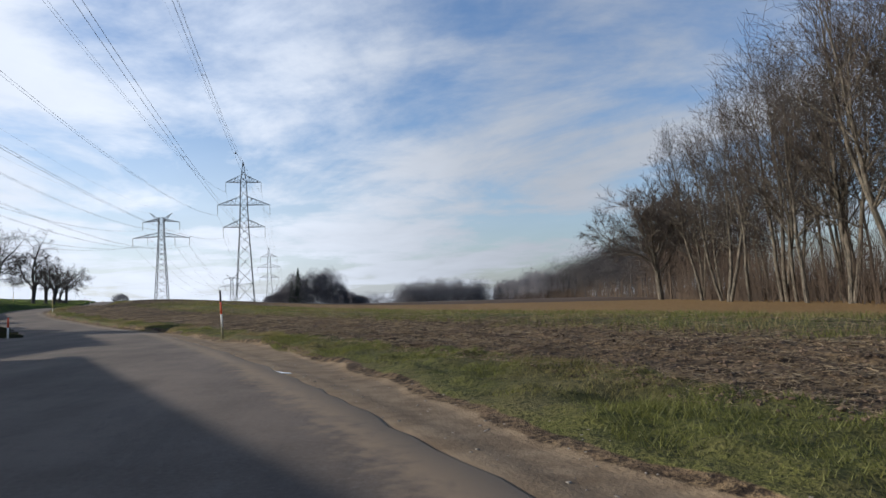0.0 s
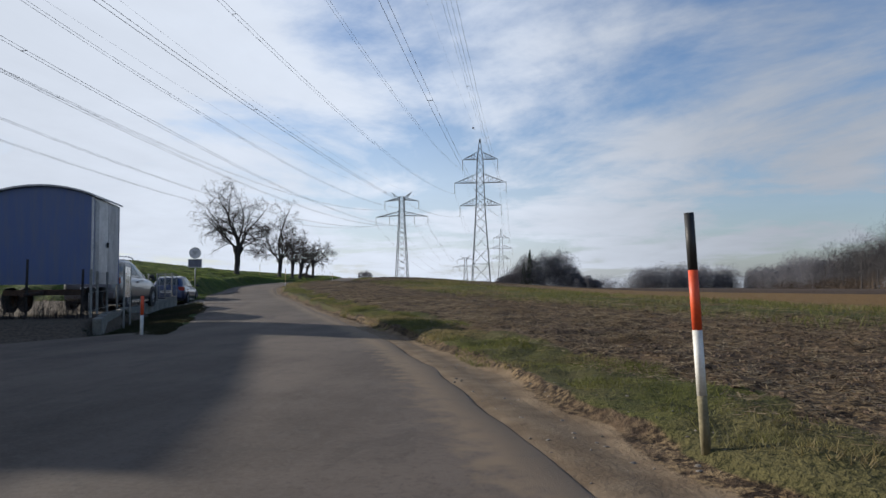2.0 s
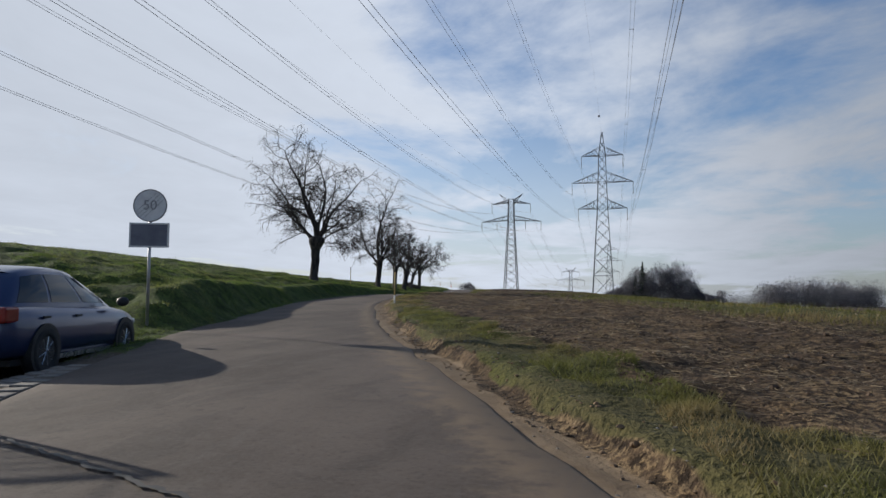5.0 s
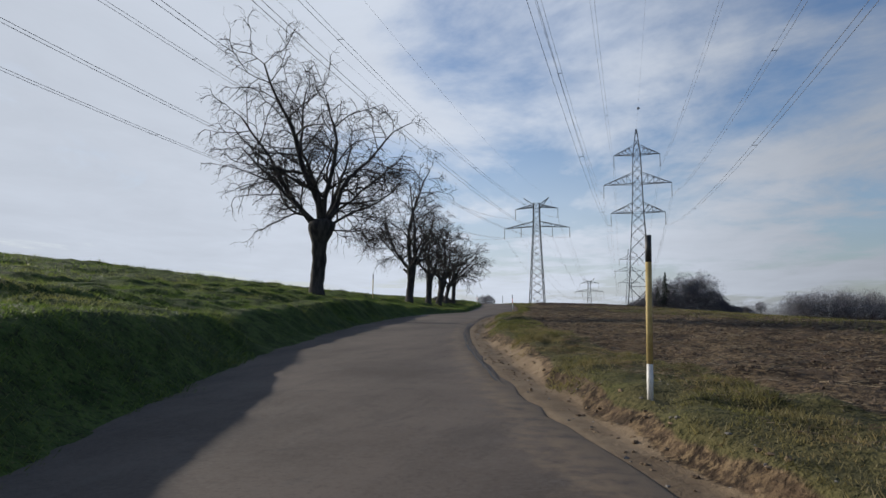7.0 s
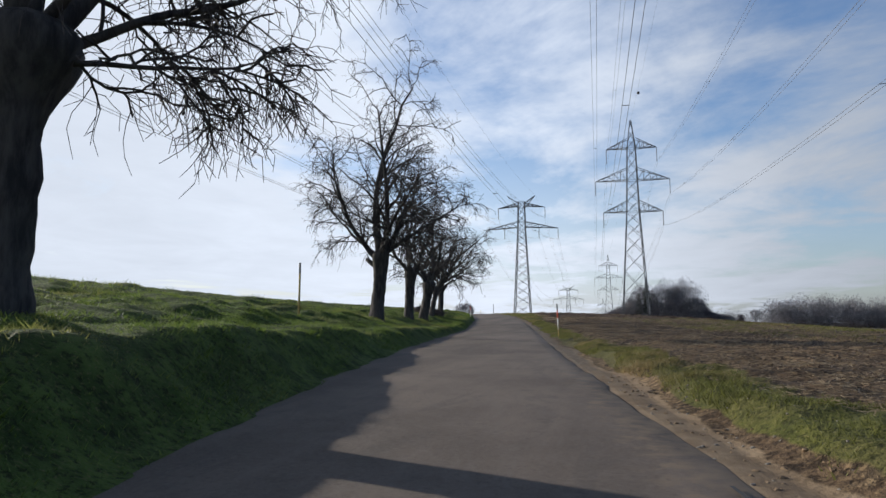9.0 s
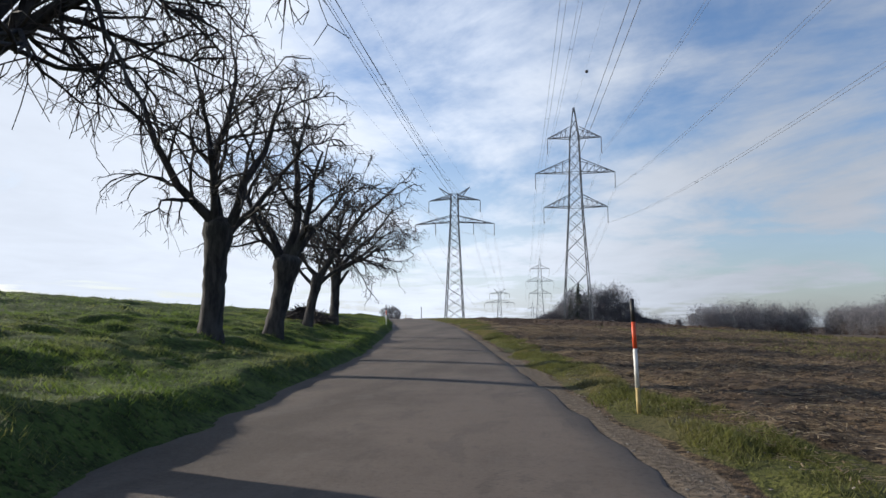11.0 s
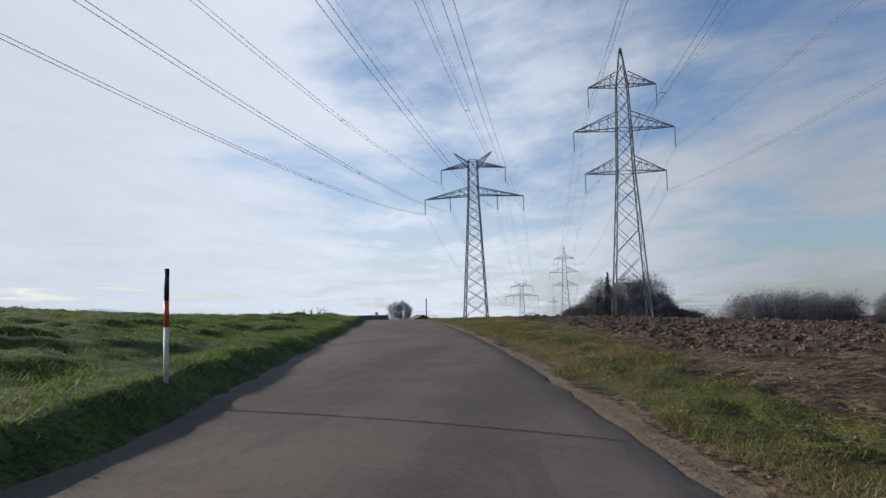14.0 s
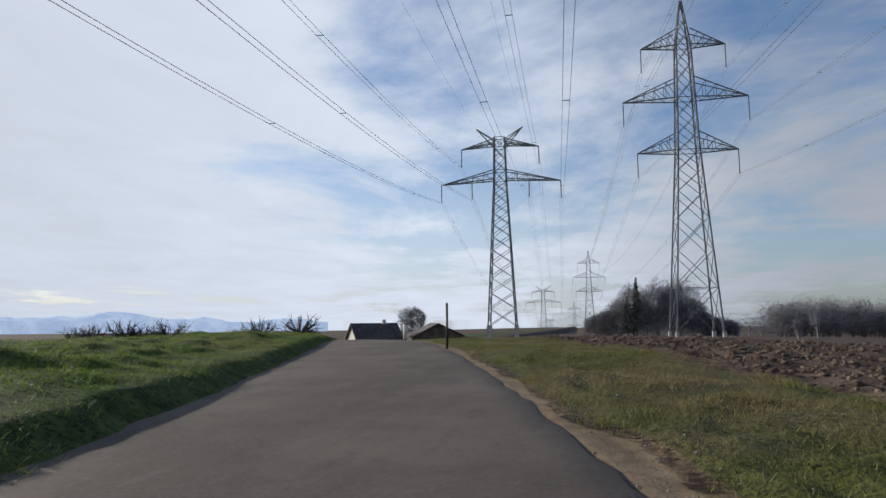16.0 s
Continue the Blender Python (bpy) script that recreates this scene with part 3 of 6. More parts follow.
# ---- pylons and lines ----
def lattice(levels, leg=0.22, brace=0.10, rings=()):
    """Four tapering legs with crossed bracing: levels of (height, width)."""
    s = Soup()
    corner = ((-1, -1), (1, -1), (1, 1), (-1, 1))
    for (z0, w0), (z1, w1) in zip(levels[:-1], levels[1:]):
        for i in range(4):
            (ax, ay), (bx, by) = corner[i], corner[(i + 1) % 4]
            p = lambda c, w, z: (c[0] * w / 2, c[1] * w / 2, z)  # noqa: E731
            s.bar(p(corner[i], w0, z0), p(corner[i], w1, z1), leg)
            s.bar(p((ax, ay), w0, z0), p((bx, by), w1, z1), brace)
            s.bar(p((bx, by), w0, z0), p((ax, ay), w1, z1), brace)
            if z1 in rings or z0 in rings:
                z, w = (z1, w1) if z1 in rings else (z0, w0)
                s.bar(p((ax, ay), w, z), p((bx, by), w, z), brace)
    return s.data()


def arm(sign, z, reach, body, rise, bays=5, drop=0.0):
    """A cross-arm: two lower chords meeting at the tip, two upper chords, lacing."""
    s = Soup()
    tip = Vector((sign * reach, 0, z))
    for q in (-1, 1):
        root, top = Vector((sign * body / 2, q * body / 2, z + drop)), Vector((sign * body / 2, q * body / 2, z + rise))
        s.bar(root, tip, 0.14), s.bar(top, tip, 0.13)
        for i in range(1, bays):
            f, g = i / bays, (i - 0.5) / bays
            s.bar(root.lerp(tip, f), top.lerp(tip, f), 0.07)
            s.bar(root.lerp(tip, g - 0.5 / bays), top.lerp(tip, f), 0.07)
    for i in range(bays):
        f, g = i / bays, (i + 1) / bays
        a = lambda q, t: Vector((sign * body / 2, q * body / 2, z + drop)).lerp(tip, t)  # noqa: E731
        s.bar(a(-1, f), a(1, f), 0.07)
        s.bar(a(-1, f), a(1, g), 0.07)
    return s.data()


def insulator(length):
    s = Soup()
    n = 24
    pts, rad = [], []
    for i in range(n + 1):
        pts.append(Vector((0, 0, -length * i / n)))
        rad.append(0.04 if i in (0, n) else (0.10 if i % 2 else 0.05))
    s.tube(pts, rad, 8)
    s.bar((0, -0.25, -length), (0, 0.25, -length), 0.08)
    return s.data()


A_ARMS = [(26.3, 7.1, 3.0, 2.6), (34.2, 8.9, 2.5, 3.0), (42.3, 6.05, 2.0, 2.4)]


def pylon_a(x, y, z, turn=0.0):
    """Tall three-armed pylon."""
    t = empty("electricity_pylon", x, y, z, turn)
    w = lambda h: float(np.interp(h, [0, 26.3, 42.3, 49.4], [6.2, 3.0, 2.0, 0.25]))  # noqa: E731
    hs = [0, 6.2, 11.5, 16.2, 20.2, 23.4, 26.3, 28.9, 31.6, 34.2, 37.0, 39.7, 42.3, 44.4, 46.6, 49.4]
    part("mast", lattice([(h, w(h)) for h in hs], 0.20, 0.085, (6.2, 26.3, 34.2, 42.3)), M_STEEL, t)
    for h, reach, body, rise in A_ARMS:
        for sg in (-1, 1):
            part("cross_arm", arm(sg, h, reach, body, rise), M_STEEL, t)
            part("insulator", insulator(3.6), M_INSUL, t, at=pose(sg * reach, 0, h))
    for qx in (-1, 1):
        for qy in (-1, 1):
            s = Soup()
            s.bar((qx * 3.1, qy * 3.1, -2.2), (qx * 3.1, qy * 3.1, 0.05), 0.45)
            part("footing", s.data(), M_CONCRETE, t, "concrete footing")
    return tagged(t, "tall grey steel lattice pylon with three pairs of cross-arms", "pylon", "power line")


B_ARMS = [(21.9, 9.2, 1.9, 1.9), (27.4, 6.0, 1.7, 1.3)]


def pylon_b(x, y, z, turn=0.0):
    """Lower two-armed pylon with horned top."""
    t = empty("electricity_pylon", x, y, z, turn)
    w = lambda h: float(np.interp(h, [0, 21.9, 29.0], [4.1, 1.9, 1.6]))  # noqa: E731
    hs = [0, 2.6, 5.0, 7.3, 9.5, 11.6, 13.6, 15.5, 17.2, 18.8, 20.4, 21.9, 23.8, 25.6, 27.4, 29.0]
    part("mast", lattice([(h, w(h)) for h in hs], 0.18, 0.08, (21.9, 23.8, 27.4, 29.0)), M_STEEL, t)
    for h, reach, body, rise in B_ARMS:
        for sg in (-1, 1):
            part("cross_arm", arm(sg, h, reach, body, rise, drop=0.5), M_STEEL, t)
            part("insulator", insulator(2.7), M_INSUL, t, at=pose(sg * reach, 0, h))
    for sg in (-1, 1):
        part("insulator", insulator(2.7), M_INSUL, t, at=pose(sg * 4.4, 0, 22.2))
        s = Soup()
        for q in (-1, 1):
            s.bar((sg * 0.8, q * 0.8, 28.6), (sg * 3.6, 0, 30.6), 0.13)
            s.bar((sg * 0.8, q * 0.8, 27.4), (sg * 3.6, 0, 30.6), 0.10)
        s.bar((sg * 0.8, -0.8, 29.0), (sg * 0.8, 0.8, 29.0), 0.1)
        part("earth_wire_horn", s.data(), M_STEEL, t)
    for qx in (-1, 1):
        for qy in (-1, 1):
            s = Soup()
            s.bar((qx * 2.05, qy * 2.05, -2.2), (qx * 2.05, qy * 2.05, 0.05), 0.4)
            part("footing", s.data(), M_CONCRETE, t, "concrete footing")
    return tagged(t, "grey steel lattice pylon with two cross-arms and a horned top", "pylon", "power line")


M_CONCRETE = simple("weathered_concrete", (0.28, 0.27, 0.25), (0.45, 0.435, 0.40), 0.9, 0, 1.5, 30, 0.4)
A_LINE = [(-13.2, -62.0, 0.0), (-27.8, 243.7, 1.05), (-43.1, 527.3, -7.7), (-58.4, 811.0, -29.5)]
B_LINE = [(-44.2, -8.0, 4.5), (-55.4, 243.0, 2.1), (-66.7, 497.0, -10.0), (-78.0, 751.0, -26.0)]
for p in A_LINE:
    pylon_a(*p, 3.0)
for p in B_LINE:
    pylon_b(*p, 2.6)


def wire(a, b, sag, bundle, r=0.022):
    s = Soup()
    a, b = Vector(a), Vector(b)
    n = 48
    for off in ((-bundle / 2, bundle / 2) if bundle else (0.0,)):
        pts = []
        for i in range(n + 1):
            t = i / n
            p = a.lerp(b, t) + Vector((off, 0, -4 * sag * t * (1 - t)))
            pts.append(p)
        s.tube(pts, [r] * (n + 1), 4)
    if bundle:
        for i in range(4, n, 8):
            t = i / n
            p = a.lerp(b, t) + Vector((0, 0, -4 * sag * t * (1 - t)))
            s.bar(p - Vector((bundle / 2 + 0.03, 0, 0)), p + Vector((bundle / 2 + 0.02, 0, 0)), 0.04)
    return s.data()


for line, arms, drop, top, extra in ((A_LINE, A_ARMS, 3.6, [(0.0, 49.4)], []), (B_LINE, B_ARMS, 2.7, [(-3.6, 30.6), (3.6, 30.6)], [(4.4, 22.2)])):
    for (x0, y0, z0), (x1, y1, z1) in zip(line[:-1], line[1:]):
        spans = [(sg * reach, h - drop, 0.42) for h, reach, *_ in arms for sg in (-1, 1)]
        spans += [(sg * reach, h - drop, 0.42) for reach, h in extra for sg in (-1, 1)]
        spans += [(o, h, 0.0) for o, h in top]
        for o, h, bundle in spans:
            sag = 8.5 if bundle else 6.5
            ob = part("power_cable", wire((x0 + o, y0, z0 + h), (x1 + o, y1, z1 + h), sag, bundle, 0.0145 if bundle else 0.009), M_WIRE)
            tagged(ob, "twin aluminium conductors with spacers hung between pylons" if bundle else "single thin earth wire hung between pylon tops", "power cable", "power line")


def marker_ball(x, y, z):
    """Small warning ball clamped on the earth wire."""
    t = empty("marker_ball", x, y, z)
    bm = bmesh.new()
    bmesh.ops.create_uvsphere(bm, u_segments=14, v_segments=8, radius=0.30)
    smooth(part("ball", bm, M_BLACKP, t))
    part("clamp", boxed(-0.04, 0.04, -0.36, 0.36, -0.04, 0.04), M_WIRE, t)
    tagged(t, "small dark warning ball clamped on the earth wire", "marker ball", "power line")


marker_ball(-26.26, 211.6, 46.9)


# ---- trees ----
def wander(p, d, length, r0, r1, nodes, rng, kink, pull):
    """A crooked limb: points and radii. pull: lift (+) or droop (-) of its course."""
    pts, rad = [p.copy()], [r0]
    d = d.normalized()
    for i in range(nodes):
        d = (d + Vector((rng.uniform(-1, 1), rng.uniform(-1, 1), rng.uniform(-1, 1))) * kink + Vector((0, 0, pull))).normalized()
        p = p + d * (length / nodes)
        pts.append(p.copy())
        rad.append(r0 + (r1 - r0) * (i + 1) / nodes)
    return pts, rad


def off_axis(d, angle, spin):
    d = d.normalized()
    s = d.cross(Vector((0.2, 0.3, 0.93)) if abs(d.z) < 0.9 else Vector((1, 0, 0))).normalized()
    return (Matrix.Rotation(spin, 3, d) @ (Matrix.Rotation(angle, 3, s) @ d)).normalized()


def fruit_tree(x, y, seed, trunk_h, trunk_r, limbs, tilt=(0, 0), burl=0.0, twigs=1.0, stub=None, bushy=1.0, reach=0.34):
    """An old orchard tree. limbs: (lean to the right, lean away in degrees, length, share of the trunk's girth, lift)."""
    rng = random.Random(seed)
    t = empty("fruit_tree", x, y, gz(x, y) - 0.05)
    wood, twig = Soup(), Soup()
    n, sides = 16, 16
    pts, ring_r = [], []
    for i in range(n + 4):
        f = min(1.0, i / n)
        over = max(0, i - n)
        flare = 1 + 0.28 * max(0, 1 - f * 5) ** 1.5 + burl * math.exp(-((f - 0.97) / 0.17) ** 2) + 0.12 * sstep(f, 0.7, 1.0) - 0.08 * math.sin(f * math.pi)
        flare *= (1.0, 0.90, 0.66, 0.30)[over]
        pts.append(Vector((tilt[0] * f + rng.uniform(-0.015, 0.015), tilt[1] * f + rng.uniform(-0.015, 0.015), (trunk_h * f if i else -0.55) + trunk_r * (0, 0.40, 0.72, 0.92)[over])))
        ring_r.append(trunk_r * float(flare))
    for p, r in zip(pts, ring_r):
        for j in range(sides):
            a = 2 * math.pi * j / sides
            k = 1 + 0.10 * float(vnoise(np.array([a * 1.3]), np.array([p.z]), 0.45, seed)[0]) + 0.05 * math.sin(3 * a + p.z * 2 + seed) + rng.uniform(-0.025, 0.025)
            wood.v.append((p.x + math.cos(a) * r * k, p.y + math.sin(a) * r * k, p.z))
    for i in range(len(pts) - 1):
        for j in range(sides):
            a, b = i * sides + j, i * sides + (j + 1) % sides
            wood.f.append((a, b, b + sides, a + sides))
    wood.f.append(tuple((len(pts) - 1) * sides + j for j in range(sides)))
    top = pts[n]

    def spray(p, d, length, r, level):
        """Fine knobbly twigs that droop at their ends."""
        nodes = 3 if level == 0 else 1
        a, b = wander(p, d, length, r, max(0.0035, r * 0.5), nodes, rng, 0.34, -0.24)
        twig.tube(a, b, 3)
        if level < 1:
            for _ in range(rng.choice((1, 2, 2))):
                j = rng.randint(1, nodes)
                spray(a[j], off_axis(a[j] - a[j - 1], rng.uniform(0.5, 1.1), rng.uniform(0, 6.28)), length * rng.uniform(0.3, 0.6), r * 0.8, level + 1)

    def limb(p, d, length, r, level, lift):
        nodes = (9, 6, 4)[level]
        a, b = wander(p, d, length, r, max(0.010, r * 0.22), nodes, rng, (0.25, 0.36, 0.38)[level], lift)
        if level == 0:
            b[0] *= 1.35
            b[1] *= 1.1
        wood.tube(a, b, (10, 6, 4)[level])
        if level < 2:
            for j in range(2 if level == 0 else 1, nodes + 1):
                more = (1.5 if level == 0 else 1.0) * bushy
                for _ in range(int(more) + (rng.random() < more - int(more))):
                    share = 1 - 0.45 * j / nodes
                    limb(a[j], off_axis(a[j] - a[j - 1], rng.uniform(0.5, 1.1), rng.uniform(0, 6.28)), length * rng.uniform(0.34, 0.55) * share * (1.15 if level == 0 else 1.0), max(0.016, b[j] * rng.uniform(0.40, 0.60)), level + 1, (-0.015, -0.06)[level])
        if level >= 1:
            more = (3.6 if level == 1 else 4.2) * twigs
            for _ in range(int(more) + (rng.random() < more - int(more))):
                j = rng.randint(1, nodes)
                spray(a[j], off_axis(a[j] - a[j - 1], rng.uniform(0.4, 1.2), rng.uniform(0, 6.28)), rng.uniform(0.5, 1.2) * reach, max(0.0065, min(0.0095, b[j] * 0.4)), 0)

    for right, away, length, girth, lift in limbs:
        d = Vector((math.tan(radians(right)) * 0.95, math.tan(radians(away)) + math.tan(radians(right)) * 0.3, 1.0))
        limb(top - Vector((0, 0, rng.uniform(0.05, 0.30))), d, length, trunk_r * girth * 0.92, 0, lift)
    if stub:
        zz, right, length = stub
        p = pts[0].lerp(top, zz / trunk_h)
        a, b = wander(p, Vector((math.tan(radians(right)), 0.1, 1)), length, trunk_r * 0.42, trunk_r * 0.3, 4, rng, 0.08, 0.05)
        wood.tube(a, b, 8)
    smooth(part("trunk", wood.data(), M_BARK, t))
    part("crown", twig.data(), M_TWIG, t, "bare twigs")
    return tagged(t, "bare leafless old fruit tree with dark bark on a grassy bank", "tree", "roadside trees")


fruit_tree(-34.7, 79.0, 11, 2.75, 0.275, [(-40, -8, 5.4, 0.46, 0.045), (-10, 15, 6.4, 0.5, 0.05), (2, -10, 6.4, 0.50, 0.05), (12, 12, 5.8, 0.45, 0.04), (24, -12, 5.2, 0.46, 0.04), (-22, 32, 5.2, 0.4, 0.03), (24, 38, 4.8, 0.4, 0.03), (-20, -42, 4.6, 0.36, 0.02), (46, -6, 3.4, 0.26, 0.0), (-52, 4, 3.4, 0.24, 0.01), (40, 30, 3.6, 0.26, 0.0), (58, 8, 2.3, 0.15, -0.05)], (0.20, 0), 0.80, 0.9, (2.2, 50, 0.5), 0.95, 0.46)
fruit_tree(-37.6, 96.4, 23, 2.35, 0.245, [(-6, 5, 6.6, 0.62, 0.06), (14, -6, 5.6, 0.52, 0.05), (-38, 0, 4.4, 0.45, 0.04), (34, -5, 4.2, 0.45, 0.03), (50, 6, 3.5, 0.36, 0.03), (-52, -8, 3.2, 0.30, 0.04), (-15, 35, 4.4, 0.4, 0.03), (15, -35, 4.0, 0.4, 0.04), (36, 40, 3.6, 0.36, 0.02)], (0.16, 0), 0.15, 0.85, (1.9, -60, 0.7), 0.95, 0.44)
fruit_tree(-38.9, 103.8, 31, 2.25, 0.23, [(-38, 0, 3.6, 0.5, 0.04), (-5, 15, 4.5, 0.5, 0.05), (24, -8, 3.6, 0.5, 0.03), (38, 20, 2.8, 0.4, 0.02), (-20, -30, 3.2, 0.4, 0.03)], (0.12, 0), 0.15, 0.8, None, 0.9, 0.36)
fruit_tree(-39.6, 108.3, 47, 1.95, 0.25, [(-40, 5, 3.2, 0.55, 0.05), (2, -8, 4.5, 0.6, 0.05), (38, 0, 3.3, 0.55, 0.03), (18, 30, 3.4, 0.42, 0.03), (-22, -30, 3.1, 0.4, 0.03)], (0.34, 0), 0.3, 0.8, None, 0.88, 0.36)
fruit_tree(-40.8, 113.7, 53, 1.82, 0.170, [(-42, 0, 2.8, 0.42, 0.08), (30, 8, 4.3, 0.78, 0.04), (56, -6, 3.1, 0.45, 0.03), (12, -10, 3.7, 0.5, 0.04), (-14, -34, 2.5, 0.42, 0.03), (10, 32, 2.6, 0.4, 0.03)], (0.36, 0.1), 0.1, 0.8, (1.5, -48, 0.9), 0.88, 0.32)
fruit_tree(-42.0, 120.1, 61, 2.35, 0.205, [(-38, 0, 2.6, 0.5, 0.06), (2, 6, 3.7, 0.6, 0.04), (34, -6, 4.0, 0.5, 0.015), (50, 4, 3.9, 0.5, 0.0), (44, 26, 3.7, 0.42, 0.01), (20, 28, 3.1, 0.42, 0.03), (-16, -30, 2.8, 0.42, 0.04)], (0.06, 0), 0.1, 0.85, (1.7, 38, 1.05), 0.9, 0.34)


# ---- woods ----
def forest_tree_data(seed, height, fork=False):
    rng = random.Random(seed)
    wood, twig = Soup(), Soup()
    r = height * 0.011

    def spray(p, d, length, rr):
        a, b = wander(p, d, length, rr, rr * 0.4, 2, rng, 0.25, 0.03)
        twig.tube(a, b, 3)
        for _ in range(rng.randint(1, 2)):
            j = rng.randint(1, 2)
            c, e = wander(a[j], off_axis(d, rng.uniform(0.4, 0.9), rng.uniform(0, 6.28)), length * 0.6, rr * 0.7, rr * 0.3, 1, rng, 0.2, 0.03)
            twig.tube(c, e, 3)

    def limb(p, d, length, rr, level):
        nodes = 4
        a, b = wander(p, d, length, rr, rr * 0.35, nodes, rng, 0.16, 0.07)
        wood.tube(a, b, 5 if level == 0 else 3)
        for j in range(1, nodes + 1):
            if level < 1:
                for _ in range(2):
                    limb(a[j], off_axis(a[j] - a[j - 1], rng.uniform(0.4, 0.8), rng.uniform(0, 6.28)), length * rng.uniform(0.4, 0.6), b[j] * 0.6, level + 1)
            else:
                spray(a[j], off_axis(a[j] - a[j - 1], rng.uniform(0.3, 0.9), rng.uniform(0, 6.28)), rng.uniform(1.2, 2.4), 0.024)

    for stem in range(2 if fork else 1):
        d = Vector((rng.uniform(-0.08, 0.08), rng.uniform(-0.08, 0.08), 1)) + (Vector((rng.uniform(-0.25, 0.25), rng.uniform(-0.2, 0.2), 0)) if fork else Vector())
        a, b = wander(Vector((0.3 * stem, 0, -0.5)), d, height * 0.93, r, r * 0.2, 9, rng, 0.09, 0.05)
        wood.tube(a, b, 8)
        for j in range(3, 10):
            for _ in range(2 if j > 3 else 1):
                f = j / 9
                limb(a[j], off_axis(Vector((0, 0, 1)), rng.uniform(0.5, 1.0) * (1.25 - 0.6 * f), rng.uniform(0, 6.28)), height * rng.uniform(0.20, 0.36) * (1.2 - 0.6 * f), b[j] * 0.55, 0)
    return wood.data(), twig.data()


def mesh_of(name, data, material):
    me = bpy.data.meshes.new(name)
    me.from_pydata(data[0], [], data[1])
    me.materials.append(material)
    return me


FOREST_KINDS = []
for i, (h, fork) in enumerate(((24, False), (26, True), (22, False), (25, False), (20, True))):
    a, b = forest_tree_data(100 + i, h, fork)
    FOREST_KINDS.append((mesh_of("trunk", a, M_FBARK), mesh_of("crown", b, M_FTWIG)))


def forest_tree(x, y, kind, scale, turn, label="tall bare beech at the edge of the wood"):
    t = empty("forest_tree", x, y, gz(x, y), turn)
    tip = 2 + (turn * 7.3) % 11      # the trees lean out towards the light
    t.matrix_basis = Matrix.Translation((x, y, gz(x, y))) @ Matrix.Rotation(radians(-tip), 4, "Y") @ Matrix.Rotation(radians(turn), 4, "Z") @ Matrix.Diagonal((scale, scale, scale, 1))
    for name, me in zip(("trunk", "crown"), FOREST_KINDS[kind]):
        ob = new(name, me)
        ob.parent = t
    return tagged(t, label, "tree", "woodland edge")


rngf = random.Random(5)
WOOD_EDGE = [(60, 34), (52, 56), (57, 84), (62, 106), (70, 128), (84, 170), (100, 230), (118, 310), (132, 391), (148, 518), (110, 560), (70, 572)]


def along(line, f):
    seg = [math.hypot(b[0] - a[0], b[1] - a[1]) for a, b in zip(line[:-1], line[1:])]
    want = f * sum(seg)
    for (a, b), s in zip(zip(line[:-1], line[1:]), seg):
        if want <= s:
            return Vector((a[0] + (b[0] - a[0]) * want / s, a[1] + (b[1] - a[1]) * want / s, 0)), Vector((b[1] - a[1], a[0] - b[0], 0)).normalized()
        want -= s
    return Vector((*line[-1], 0)), Vector((1, 0, 0))


for row, (depth, count) in enumerate(((0, 18), (7, 14), (15, 10))):
    for i in range(count):
        p, out = along(WOOD_EDGE[:4], min(1, (i + rngf.uniform(0, 0.9)) / count))
        p = p + out * (depth + rngf.uniform(-1.5, 2.5))
        forest_tree(p.x, p.y, rngf.randrange(5), rngf.uniform(0.85, 1.1) * float(np.interp(p.y, [40, 60, 100, 128], [1.25, 1.15, 0.92, 0.75])), rngf.uniform(0, 360))


def thicket(name, line, n, depth, h0, h1, stems, r, material, label, seed, kind="stuff"):
    """Many bare young stems with side twigs, as one hedge of wood."""
    rng = random.Random(seed)
    s = Soup()
    for i in range(n):
        p, out = along(line, rng.random())
        p = p + out * rng.uniform(0, depth)
        p.z = gz(p.x, p.y) - 0.2
        h = rng.uniform(h0, h1)
        a, b = wander(p, Vector((rng.uniform(-0.2, 0.2), rng.uniform(-0.2, 0.2), 1)), h, r * rng.uniform(0.7, 1.6), r * 0.3, 4, rng, 0.1, 0.05)
        s.tube(a, b, 3)
        for _ in range(stems):
            j = rng.randint(1, 4)
            c, e = wander(a[j], off_axis(Vector((0, 0, 1)), rng.uniform(0.4, 1.1), rng.uniform(0, 6.28)), h * rng.uniform(0.15, 0.38), b[j] * 0.6, r * 0.2, 2, rng, 0.2, 0.08)
            s.tube(c, e, 3)
    ob = part(name, s.data(), material)
    return tagged(ob, label, "woodland", kind=kind)


thicket("underwood", [(60, 34), (52, 56), (57, 84), (62, 106), (66, 118)], 2300, 18, 2.0, 9.5, 9, 0.035, M_BRUSH, "reddish-brown leafless underwood along the edge of the wood", 71)


